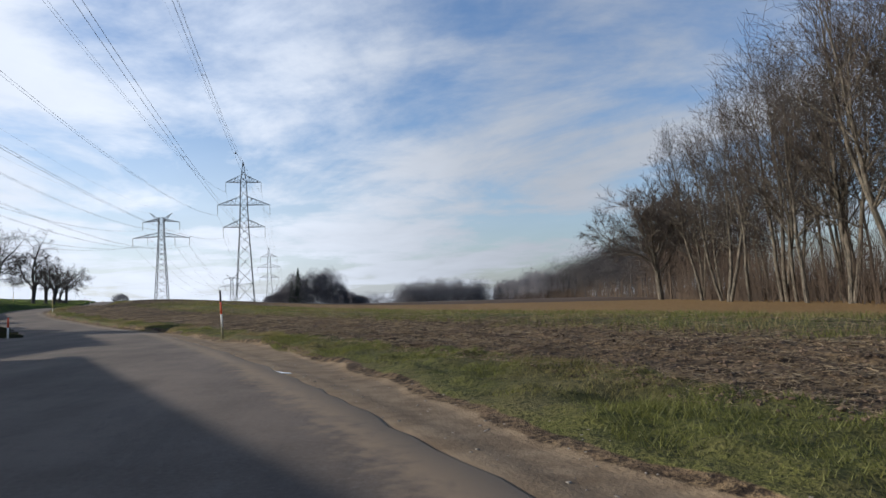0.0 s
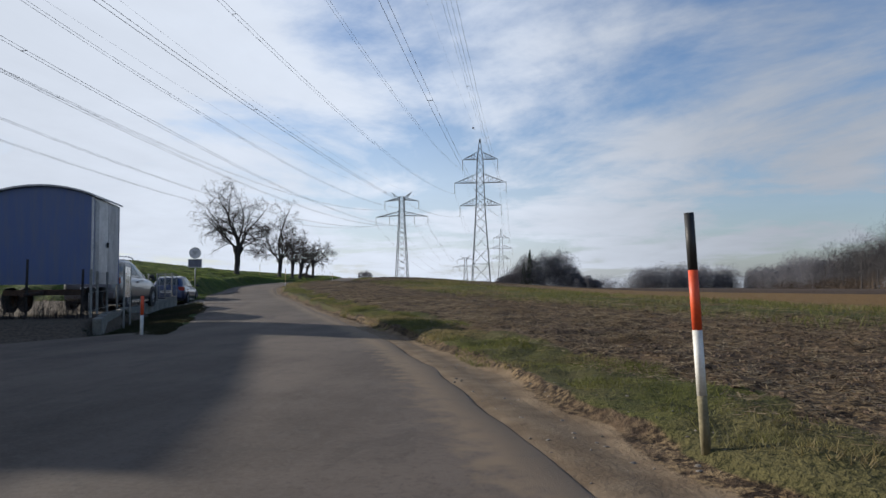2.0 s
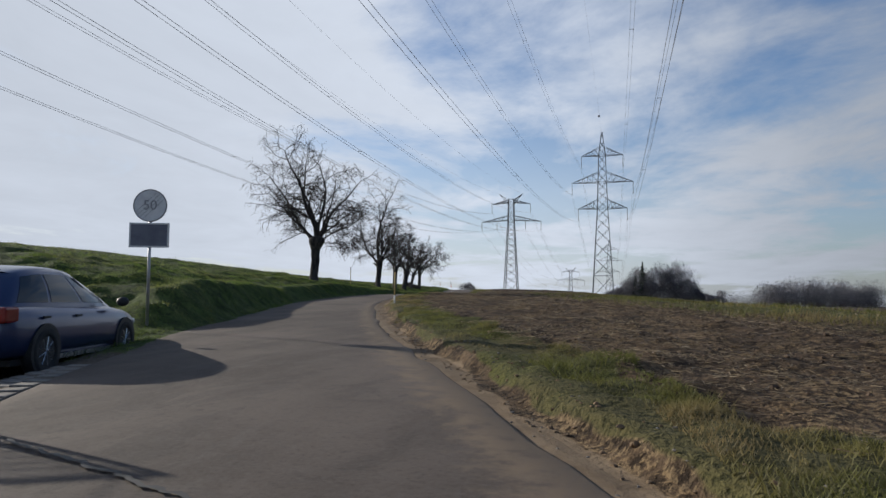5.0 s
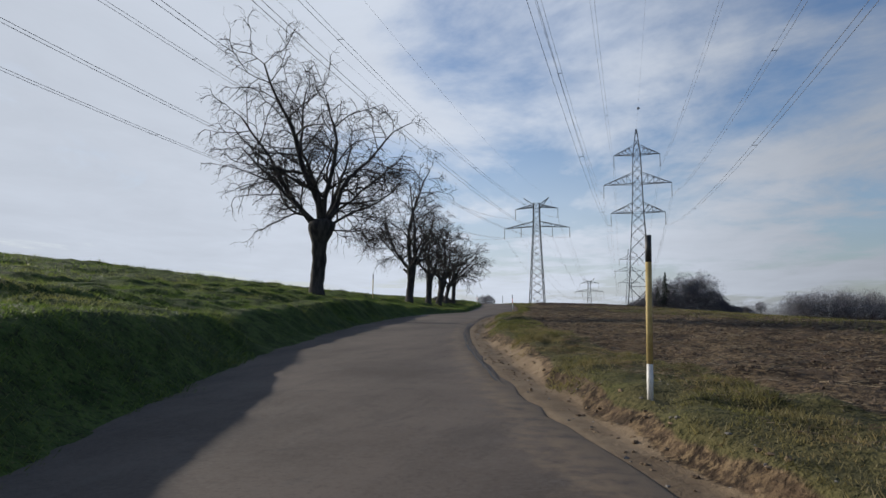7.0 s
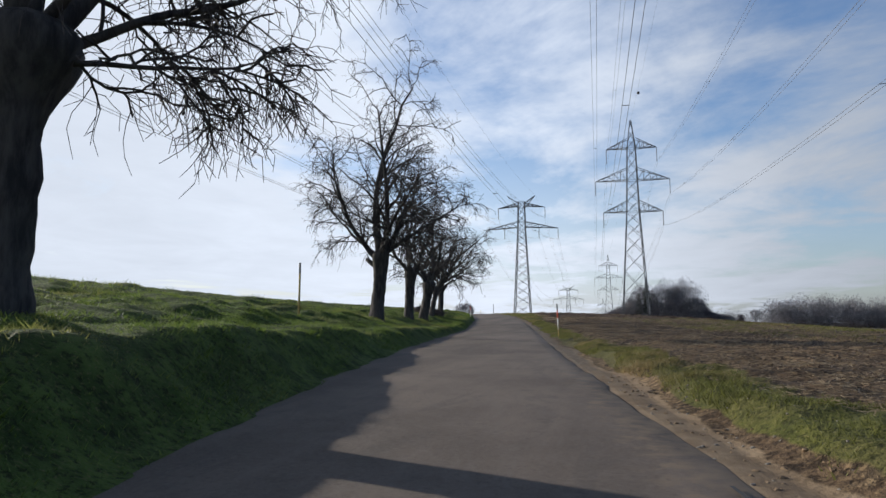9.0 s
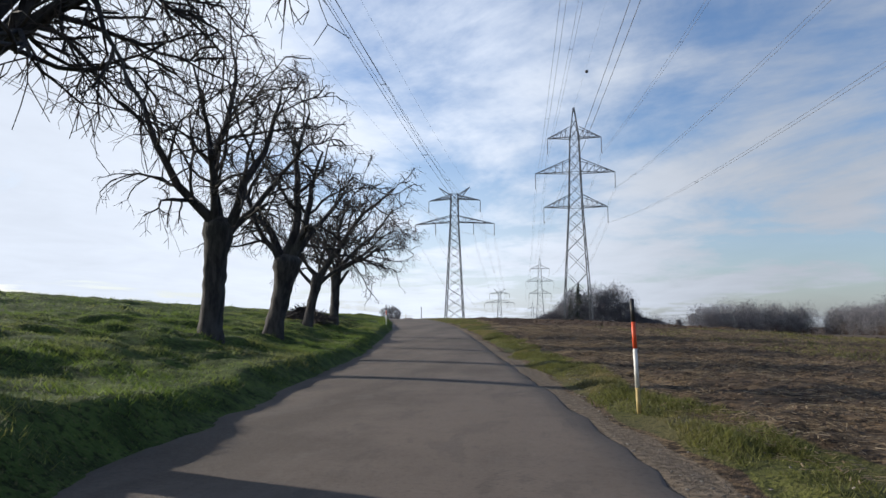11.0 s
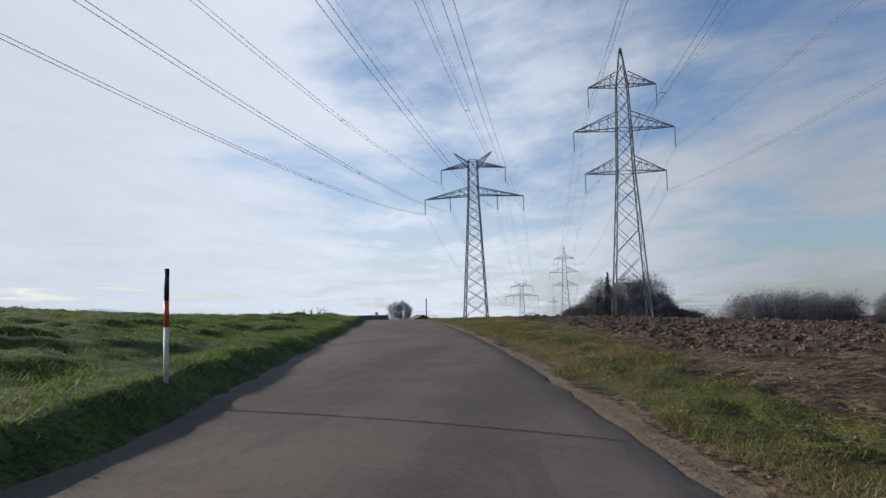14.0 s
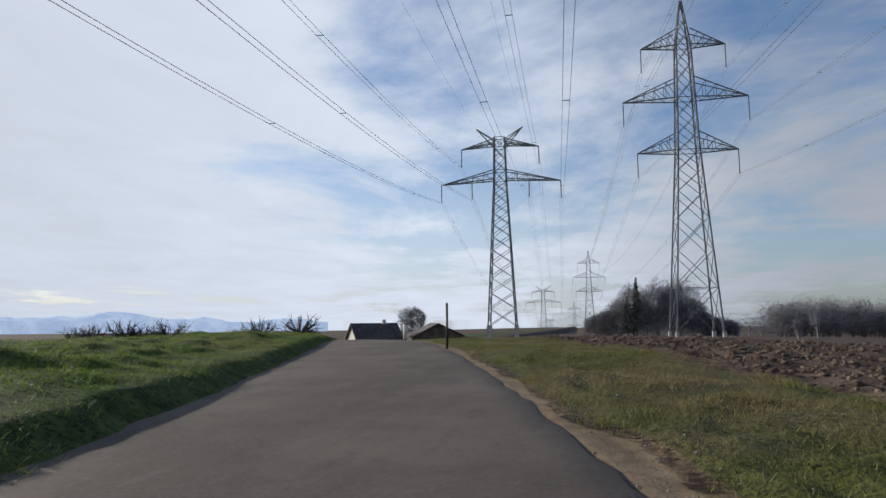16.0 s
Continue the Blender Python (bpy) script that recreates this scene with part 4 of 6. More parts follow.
def dome_wood(name, line, n, depth, h0, h1, label, seed, material=None, r=0.10, shoots=60, span=0.40, base=0.22, lumps=16, leaf=0.12):
    """Bare round-crowned trees standing close together, as one wood."""
    rng = random.Random(seed)
    s = Soup()
    for i in range(n):
        p, out = along(line, (i + rng.random()) / n)
        p = p + out * rng.uniform(0, depth)
        p.z = gz(p.x, p.y) - 0.3
        h = rng.uniform(h0, h1) * (1 + 0.25 * float(vnoise(np.array([p.x]), np.array([p.y]), 22, seed)[0]))
        h += float(fall(p.x, p.y)) * (1 if h > 3 else 0)
        wide = h * rng.uniform(span * 0.75, span * 1.2)
        low = base * rng.uniform(0.8, 1.3)
        mid_z, half = h * (low + 1) / 2, h * (1 - low) / 2
        heart = p + Vector((rng.uniform(-0.3, 0.3), rng.uniform(-0.3, 0.3), mid_z * 0.9))
        s.tube([p, p.lerp(heart, 0.5), heart], [r * 2.4, r * 2.0, r * 1.4], 4)

        def shell(k):
            spin, up = rng.uniform(0, 6.28), rng.uniform(-1.0, 1.0)
            lump = k * (1 + 0.16 * math.sin(3 * spin + seed + i) + 0.10 * math.sin(5 * up + i))
            q = (math.sqrt(max(0.0, 1 - up * up)) if up > 0 else 1 - 0.2 * up * up) * lump
            return Vector((p.x + wide * q * math.cos(spin), p.y + wide * q * math.sin(spin), p.z + mid_z + half * up * lump))

        for _ in range(max(6, shoots // 5)):
            start = p.lerp(heart, rng.uniform(0.45, 1.0))
            tip = shell(0.9)
            mid = start.lerp(tip, 0.5) + Vector((rng.uniform(-1, 1), rng.uniform(-1, 1), rng.uniform(-0.2, 1))) * (h * 0.05)
            s.tube([start, mid, tip], [r * 0.6, r * 0.4, r * 0.2], 3)
        for _ in range(lumps * 38):
            c = shell(0.92 * rng.uniform(0.03, 1.0) ** 0.34)
            d = (c - heart).normalized() * 0.7 + Vector((rng.uniform(-1, 1), rng.uniform(-1, 1), rng.uniform(-0.6, 1)))
            side = d.cross(Vector((rng.uniform(-1, 1), rng.uniform(-1, 1), rng.uniform(-1, 1)))).normalized() * (leaf * rng.uniform(0.5, 1.0))
            n0 = len(s.v)
            s.v += [tuple(c - side), tuple(c + side), tuple(c + d * (leaf * rng.uniform(3.5, 8.5)))]
            s.f.append((n0, n0 + 1, n0 + 2))
        for _ in range(shoots):
            a = shell(rng.uniform(0.55, 0.97))
            d = (a - heart).normalized() + Vector((rng.uniform(-1, 1), rng.uniform(-1, 1), rng.uniform(-0.7, 0.9))) * 0.8
            s.tube([a, a + d * (h * rng.uniform(0.015, 0.035))], [r * 0.6, r * 0.25], 3)
    ob = part(name, s.data(), material or M_FAR_HAZE)
    return tagged(ob, label, "woodland", kind="stuff")


dome_wood("young_wood", [(66, 116), (84, 170)], 46, 20, 18, 25, "brown bare wood at the edge of the field", 72, r=0.075, lumps=30, shoots=150, base=0.12, material=M_BRUSH, leaf=0.045)
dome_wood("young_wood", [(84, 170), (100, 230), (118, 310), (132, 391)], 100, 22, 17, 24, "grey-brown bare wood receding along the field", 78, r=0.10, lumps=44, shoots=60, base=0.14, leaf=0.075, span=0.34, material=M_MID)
thicket("underwood", [(64, 112), (84, 170), (100, 230), (118, 310)], 420, 8, 3.0, 8.0, 7, 0.09, M_BRUSH, "brown leafless underwood along the receding wood", 77)
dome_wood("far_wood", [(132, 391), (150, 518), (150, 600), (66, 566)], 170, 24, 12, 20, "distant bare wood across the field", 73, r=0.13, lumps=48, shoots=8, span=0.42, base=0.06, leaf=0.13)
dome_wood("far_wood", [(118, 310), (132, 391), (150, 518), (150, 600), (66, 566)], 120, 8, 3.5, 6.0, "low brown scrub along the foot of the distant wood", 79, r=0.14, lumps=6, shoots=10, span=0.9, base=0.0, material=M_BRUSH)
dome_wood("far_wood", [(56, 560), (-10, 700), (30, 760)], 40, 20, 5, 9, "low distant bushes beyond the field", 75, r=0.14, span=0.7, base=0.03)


def copse():
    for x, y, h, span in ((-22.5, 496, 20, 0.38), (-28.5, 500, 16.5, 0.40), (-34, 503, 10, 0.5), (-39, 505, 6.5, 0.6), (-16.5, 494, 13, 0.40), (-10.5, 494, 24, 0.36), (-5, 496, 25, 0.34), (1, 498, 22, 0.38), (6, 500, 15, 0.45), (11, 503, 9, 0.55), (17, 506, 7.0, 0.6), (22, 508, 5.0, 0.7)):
        dome_wood("copse", [(x - 1, y), (x + 1, y + 1)], 2, 3, h * 0.98, h * 1.12, "bare grey copse standing alone in the fields, haze put into its colour", 81 + int(x), r=0.12, lumps=200, shoots=30, span=span, base=0.06, leaf=0.11)
    for x, y, h in ((-20.0, 490, 26), (-24.5, 492, 17)):
        spruce(x, y, h, 90 + int(h))


def spruce(x, y, h, seed):
    h += float(fall(x, y))
    rng = random.Random(seed)
    t = empty("spruce_tree", x, y, gz(x, y))
    s = Soup()
    s.tube([Vector((0, 0, -0.3)), Vector((0, 0, h))], [h * 0.014, 0.04], 6)
    part("trunk", s.data(), M_FBARK, t)
    s = Soup()
    for i in range(190):
        f = 0.12 + 0.87 * i / 190
        length = h * 0.25 * (1.02 - f) * rng.uniform(0.7, 1.15) + 0.25
        spin = rng.uniform(0, 6.28)
        d = Vector((math.cos(spin), math.sin(spin), -0.25))
        a, b = wander(Vector((0, 0, h * f)), d, length, 0.44, 0.10, 3, rng, 0.12, -0.02)
        s.tube(a, b, 4)
    part("foliage", s.data(), M_NEEDLE, t)
    return tagged(t, "dark green spruce rising out of the bare copse", "tree")


copse()


def gnarled_tree():
    """Wide old tree standing out of the wood."""
    rng = random.Random(19)
    t = empty("old_oak", 65.0, 122.0, gz(65, 122))
    wood, twig = Soup(), Soup()
    a, b = wander(Vector((0, 0, -0.4)), Vector((-0.1, 0, 1)), 9.0, 0.55, 0.42, 5, rng, 0.06, 0.03)
    wood.tube(a, b, 9)

    def limb(p, d, length, r, level):
        q, w = wander(p, d, length, r, r * 0.35, 6, rng, 0.17, 0.04)
        wood.tube(q, w, 6 if level == 0 else 4)
        for j in range(2, 7):
            if level < 2:
                for _ in range(2):
                    limb(q[j], off_axis(q[j] - q[j - 1], rng.uniform(0.4, 0.9), rng.uniform(0, 6.28)), length * rng.uniform(0.3, 0.5), w[j] * 0.6, level + 1)
            else:
                for _ in range(2):
                    c, e = wander(q[j], off_axis(q[j] - q[j - 1], rng.uniform(0.3, 0.9), rng.uniform(0, 6.28)), rng.uniform(0.8, 1.8), 0.03, 0.015, 3, rng, 0.2, 0.02)
                    twig.tube(c, e, 3)

    for k in range(9):
        spin, out = 2 * math.pi * k / 9, rng.uniform(0.25, 1.0)
        limb(a[5 - k % 3], Vector((math.sin(out) * math.cos(spin), math.sin(out) * math.sin(spin), math.cos(out))), rng.uniform(9, 13), 0.24, 0)
    part("trunk", wood.data(), M_FBARK, t)
    part("crown", twig.data(), M_FTWIG, t, "bare twigs")
    return tagged(t, "gnarled wide-crowned bare oak standing out of the wood", "tree", "woodland edge")


gnarled_tree()
dome_wood("field_tree", [(11.0, 323.0), (11.6, 323.6)], 1, 0.5, 6.6, 6.8, "small lone bare tree in the field", 84, r=0.10, lumps=26, shoots=200, base=0.34, leaf=0.05)
dome_wood("field_bush", [(6.8, 322), (7.6, 322)], 1, 0.5, 4.2, 4.6, "ivy-grown stump of a tree in the field", 85, r=0.10, lumps=16, span=0.16)


# ---- roadside things ----
def stake(x, y, h, lean_x=0.0, lean_y=0.0, bands=None, r=0.028, label="weathered snow stake banded black, red and white on the verge"):
    """Round wooden marker stake with painted bands, from the top down."""
    t = empty("snow_stake", x, y, gz(x, y) - 0.03)
    t.matrix_basis = pose(x, y, gz(x, y) - 0.03, lean_y, lean_x, 0)
    bands = bands or [("black_band", 0.24, M_BLACKP), ("red_band", 0.25, M_REDP), ("white_band", 0.27, M_WHITEP), ("foot", 0.24, M_KHAKI)]
    z = h + 0.03
    for name, share, m in bands:
        bm = rod(bmesh.new(), (0, 0, z - share * (h + 0.03)), (0, 0, z), r, 10)
        smooth(part(name, bm, m, t))
        z -= share * (h + 0.03)
    return tagged(t, label, "marker post", "snow stakes")


YEL = [("black_band", 0.20, M_BLACKP), ("red_band", 0.23, M_REDP), ("white_band", 0.33, M_WHITEP), ("foot", 0.24, M_YELLOWW)]
stake(-2.23, 20.14, 1.36, -2.5)
stake(-22.38, 62.07, 1.32, 0.6, 0, [("black_band", 0.16, M_BLACKP), ("shaft", 0.60, M_YELLOWW), ("foot", 0.24, M_WHITEP)], 0.026, "plain wooden snow stake with a black tip on the verge")
stake(-31.46, 99.19, 1.2, -2.0, 0, YEL, 0.023)
stake(-37.19, 89.82, 1.36, 0.5, 0, [("black_band", 0.2, M_BLACKP), ("shaft", 0.8, M_YELLOWW)], 0.028, "wooden snow stake with a black tip on the grassy bank")
stake(-41.5, 127.33, 1.10, -0.8, 0, [("black_band", 0.28, M_BLACKP), ("red_band", 0.23, M_REDP), ("white_band", 0.49, M_WHITEP)], 0.025, "snow stake banded black, red and white on the grassy bank")
stake(-11.5, 28.7, 0.85, 1.0, 0, [("red_band", 0.45, M_REDP), ("white_band", 0.55, M_WHITEP)], 0.035, "short red and white marker post in the verge by the yard")
stake(-46.4, 160.9, 1.30, 0, 0, [("shaft", 1.0, M_BLACKP)], 0.035, "dark thin roadside post at the crest of the lane")
stake(-49.8, 168.5, 0.75, 0, 0, [("white_band", 0.75, M_WHITEP), ("black_band", 0.25, M_BLACKP)], 0.05, "small white delineator post beyond the crest")

M_SIGNFACE = simple("sign_white", (0.60, 0.60, 0.60), (0.74, 0.74, 0.73), 0.35, 0, 5, 80, 0.05)
M_SIGNBLUE = simple("sign_plate", (0.10, 0.11, 0.15), (0.15, 0.16, 0.20), 0.45, 0, 4, 60, 0.05)
M_SIGNGREY = simple("sign_grey", (0.20, 0.20, 0.21), (0.30, 0.30, 0.31), 0.4, 0, 5, 80, 0.05)
M_ALU = simple("aluminium_post", (0.32, 0.32, 0.33), (0.50, 0.50, 0.51), 0.4, 0.7, 5, 80, 0.05)


def ring(bm, r0, r1, y0, y1, sides=40):
    """A flat ring that faces -y."""
    loops = []
    for r, y in ((r0, y0), (r1, y0), (r1, y1), (r0, y1)):
        loops.append([bm.verts.new((r * math.cos(2 * math.pi * i / sides), y, r * math.sin(2 * math.pi * i / sides))) for i in range(sides)])
    for a, b in zip(loops, loops[1:] + loops[:1]):
        for i in range(sides):
            bm.faces.new((a[i], a[(i + 1) % sides], b[(i + 1) % sides], b[i]))
    bmesh.ops.recalc_face_normals(bm, faces=bm.faces)
    return bm


def lettering(name, text, size, material, parent, at):
    cu = bpy.data.curves.new(name, "FONT")
    cu.body, cu.size, cu.align_x, cu.align_y, cu.extrude = text, size, "CENTER", "CENTER", 0.002
    ob = new(name, cu)
    cu.materials.append(material)
    ob.parent, ob.matrix_basis = parent, at
    return ob


def speed_sign():
    t = empty("road_sign", -23.17, 51.08, gz(-23.17, 51.08), 22)
    z0 = gz(-23.17, 51.08)
    c = 2.82 - z0
    post = rod(bmesh.new(), (0, 0.04, -0.3), (0, 0.04, c + 0.2), 0.03, 12)
    smooth(part("post", post, M_ALU, t, "grey metal post"))
    bm = rod(bmesh.new(), (0, -0.012, c), (0, 0.012, c), 0.315, 40)
    disc = part("disc", bm, M_SIGNFACE, t, "round white end-of-limit sign")
    part("rim", ring(bmesh.new(), 0.300, 0.32, -0.02, 0.014), M_SIGNGREY, disc, at=pose(0, 0, c))
    lettering("numerals", "50", 0.27, M_SIGNGREY, disc, pose(0, -0.016, c, 90, 0, 0))
    for k in range(4):
        s = Soup()
        o = (k - 1.5) * 0.045
        s.bar((-0.20 + o, -0.018, c - 0.20 - o), (0.20 + o, -0.018, c + 0.20 - o), 0.005)
        part("slash", s.data(), M_SIGNGREY, disc)
    plate = part("plate", boxed(-0.36, 0.36, -0.012, 0.012, 2.02 - z0, 2.46 - z0), M_SIGNBLUE, t, "plain dark rectangular plate under the disc")
    bm = bmesh.new()
    for a in ((-0.375, -0.345, 2.0, 2.48), (0.345, 0.375, 2.0, 2.48), (-0.345, 0.345, 2.0, 2.03), (-0.345, 0.345, 2.45, 2.48)):
        box(bm, a[0], a[1], -0.02, 0.016, a[2] - z0, a[3] - z0)
    part("frame", bm, M_SIGNFACE, plate, "white frame")
    for z in (c - 0.15, c + 0.12, 2.3 - z0):
        part("clamp", boxed(-0.06, 0.06, 0.012, 0.08, z - 0.02, z + 0.02), M_ALU, t)
    return tagged(t, "round end-of-limit sign over a dark plate on a post", "road sign")


speed_sign()

M_WBLUE = Nodes("faded_blue_paint")
_r = M_WBLUE.noise(0.9, 5, 0.6)
_s = M_WBLUE.noise(6, 5, 0.6, M_WBLUE.coords(stretch=(1, 1, 0.15)))
M_WBLUE.bump(_s, 0.1, 0.01)
M_WBLUE = M_WBLUE.done(M_WBLUE.mix(M_WBLUE.step(_s, 0.35, 0.7), M_WBLUE.mix(_r, (0.078, 0.118, 0.260), (0.105, 0.152, 0.315)), (0.12, 0.15, 0.25)), 0.6)
M_WGREY = simple("ribbed_grey_sheet", (0.34, 0.35, 0.37), (0.56, 0.57, 0.59), 0.45, 0.4, 1.5, 20, 0.1)
M_WROOF = simple("weathered_zinc_roof", (0.26, 0.265, 0.28), (0.44, 0.445, 0.46), 0.5, 0.5, 1.2, 20, 0.1)
M_TYRE = simple("rubber", (0.012, 0.012, 0.012), (0.030, 0.030, 0.030), 0.85, 0, 8, 80, 0.2)
M_RUST = simple("rusty_chassis", (0.03, 0.022, 0.018), (0.10, 0.06, 0.04), 0.85, 0.2, 4, 40, 0.4)


def wheel(parent, x, y, z, r, w, rim_material, name="wheel"):
    hub = empty(name, x, y, z)
    hub.parent = parent
    bm = bmesh.new()
    prof = [(0.62, -0.5), (0.9, -0.5), (1.0, -0.35), (1.0, 0.35), (0.9, 0.5), (0.62, 0.5)]
    n = 24
    loops = [[bm.verts.new((q * w, r * p * math.cos(6.2832 * i / n), r * p * math.sin(6.2832 * i / n))) for i in range(n)] for p, q in prof]
    for a, b in zip(loops, loops[1:] + loops[:1]):
        for i in range(n):
            bm.faces.new((a[i], a[(i + 1) % n], b[(i + 1) % n], b[i]))
    bmesh.ops.recalc_face_normals(bm, faces=bm.faces)
    smooth(part("tyre", bm, M_TYRE, hub))
    bm = bmesh.new()
    rod(bm, (-0.40 * w, 0, 0), (0.40 * w, 0, 0), r * 0.13, 12)
    for sg in (-1, 1):
        lip = [[bm.verts.new((sg * q * w, r * p * math.cos(6.2832 * i / 24), r * p * math.sin(6.2832 * i / 24))) for i in range(24)] for p, q in ((0.64, 0.47), (0.57, 0.42), (0.57, 0.25))]
        for a, b in zip(lip[:-1], lip[1:]):
            for i in range(24):
                bm.faces.new((a[i], a[(i + 1) % 24], b[(i + 1) % 24], b[i]))
        for k in range(9):
            a = 6.2832 * k / 9
            c, s = math.cos(a), math.sin(a)
            rod(bm, (sg * 0.40 * w, 0, 0), (sg * 0.40 * w, r * 0.58 * c, r * 0.58 * s), r * 0.055, 5)
    ring_bm = bmesh.new()
    part("rim", bm, rim_material, hub, "silver spoked rim")
    rod(ring_bm, (-0.24 * w, 0, 0), (0.24 * w, 0, 0), r * 0.60, 24)
    part("brake_disc", ring_bm, M_BLACKP, hub)
    return hub


def site_wagon():
    """Blue works caravan with an arched roof; its near end faces the lane's start."""
    t = empty("works_caravan", -14.9, 31.7, 0.33, 20)      # the near right corner stands at the origin
    W, L, z0, z1 = 2.46, 2.2, 0.74, 3.00
    n = 16
    def arch(u):
        return 0.27 * math.sin(math.pi * u) ** 0.75
    def prism(y0, y1, grow, base, lift):
        bm = bmesh.new()
        rows = []
        for y in (y0, y1):
            pts = [(-W - grow, base), (grow, base)] + [(grow - (W + 2 * grow) * i / n, z1 + lift + arch(i / n)) for i in range(n + 1)]
            rows.append([bm.verts.new((x, y, z)) for x, z in pts])
        k = len(rows[0])
        for i in range(k):
            bm.faces.new((rows[0][i], rows[0][(i + 1) % k], rows[1][(i + 1) % k], rows[1][i]))
        bm.faces.new(rows[0][::-1]), bm.faces.new(rows[1])
        bmesh.ops.recalc_face_normals(bm, faces=bm.faces)
        return bm
    part("end_wall", prism(0.0, 0.05, 0.0, z0, 0.0), M_WBLUE, t, "faded blue end wall")
    part("body", prism(0.052, L, -0.012, z0, -0.01), M_WGREY, t)
    part("end_wall", prism(L + 0.002, L + 0.05, 0.0, z0, 0.0), M_WBLUE, t, "faded blue end wall")
    bm = bmesh.new()
    rows = []
    for y in (-0.10, L + 0.14):
        up = [bm.verts.new((0.06 - (W + 0.12) * i / n, y, z1 + 0.05 + arch(i / n))) for i in range(n + 1)]
        lo = [bm.verts.new((0.06 - (W + 0.12) * i / n, y, z1 + 0.005 + arch(i / n))) for i in range(n + 1)]
        rows.append(up + lo[::-1])
    k = len(rows[0])
    for i in range(k):
        bm.faces.new((rows[0][i], rows[0][(i + 1) % k], rows[1][(i + 1) % k], rows[1][i]))
    bm.faces.new(rows[0][::-1]), bm.faces.new(rows[1])
    bmesh.ops.recalc_face_normals(bm, faces=bm.faces)
    part("roof", bm, M_WROOF, t, "arched zinc roof")
    for i in range(26):
        y = 0.12 + i * (L - 0.2) / 26
        if 0.3 < y < 1.15:
            continue
        part("rib", boxed(-0.012, 0.012, y, y + 0.05, z0 + 0.05, z1 - 0.06), M_WGREY, t)
    door = part("door", boxed(-0.02, 0.022, 0.32, 1.12, z0 + 0.06, z1 - 0.12, bevel=0.008), M_WGREY, t, "pale grey side door")
    part("handle", boxed(0.022, 0.07, 1.0, 1.05, z0 + 1.0, z0 + 1.14), M_BLACKP, door)
    for x in (-W, -0.06):
        part("corner_post", boxed(x, x + 0.06, -0.02, -0.002, z0, z1 + 0.02), M_WGREY, t, "pale corner trim")
    part("chassis", boxed(-W + 0.3, -0.3, 0.1, L - 0.1, 0.46, 0.60), M_RUST, t, "rusty steel chassis")
    part("drawbar", rod(bmesh.new(), (-W / 2, 0.1, 0.52), (-W / 2, -1.15, 0.48), 0.045, 8), M_RUST, t)
    for x in (-W + 0.25, -0.25):
        for y in (0.65, L - 0.65):
            wheel(t, x, y, 0.33, 0.33, 0.2, M_RUST)
    part("support_leg", rod(bmesh.new(), (-0.12, 0.15, 0.0), (-0.12, 0.15, 0.5), 0.035, 8), M_WGREY, t)
    return tagged(t, "faded blue works caravan with arched roof and grey ribbed sides", "caravan")


site_wagon()


def wagon_front():
    """Low shrubs and dark stakes in front of the caravan."""
    thicket("low_shrub", [(-19.4, 30.2), (-17.0, 30.4), (-14.4, 31.2)], 260, 0.7, 0.35, 0.75, 7, 0.010, M_TWIG, "low dark tangled shrubs below the caravan", 93)
    for x, y, h in ((-16.9, 30.3, 1.55), (-15.9, 30.6, 1.5), (-14.6, 30.9, 1.25)):
        t = empty("garden_stake", x, y, gz(x, y) - 0.05)
        part("shaft", rod(bmesh.new(), (0, 0, 0), (0.02, 0.01, h), 0.035, 8, 0.028), M_BARK, t)
        tagged(t, "dark wooden stake standing before the caravan", "stake", "garden stakes")


wagon_front()


# ---- parked cars ----
M_GLASS = Nodes("tinted_car_glass").done((0.02, 0.024, 0.028), 0.06, 0, 0.6)
M_LAMP_R = simple("red_lamp_lens", (0.20, 0.012, 0.010), (0.30, 0.025, 0.02), 0.2, 0, 6, 60, 0.02)
M_LAMP_W = simple("clear_lamp_lens", (0.45, 0.46, 0.48), (0.62, 0.63, 0.65), 0.12, 0.3, 6, 60, 0.02)
M_CHROME = simple("alloy_silver", (0.42, 0.42, 0.43), (0.60, 0.60, 0.61), 0.28, 0.9, 6, 60, 0.02)
M_TRIM = simple("black_plastic", (0.014, 0.014, 0.015), (0.030, 0.030, 0.031), 0.6, 0, 8, 80, 0.1)


def paint(name, a, b, metal=0.35):
    k = Nodes(name)
    n1, n2 = k.noise(1.2, 4), k.noise(400, 2)
    k.bsdf.inputs["Coat Weight"].default_value = 0.7
    k.bsdf.inputs["Coat Roughness"].default_value = 0.08
    dirt = k.step(k.noise(2.5, 5, 0.65), 0.55, 0.8)
    col = k.mix(k.math("MULTIPLY", dirt, 0.25), k.mix(n2, a, b), (0.16, 0.14, 0.12))
    return k.done(col, k.math("ADD", k.math("MULTIPLY", n1, 0.12), 0.26), metal)


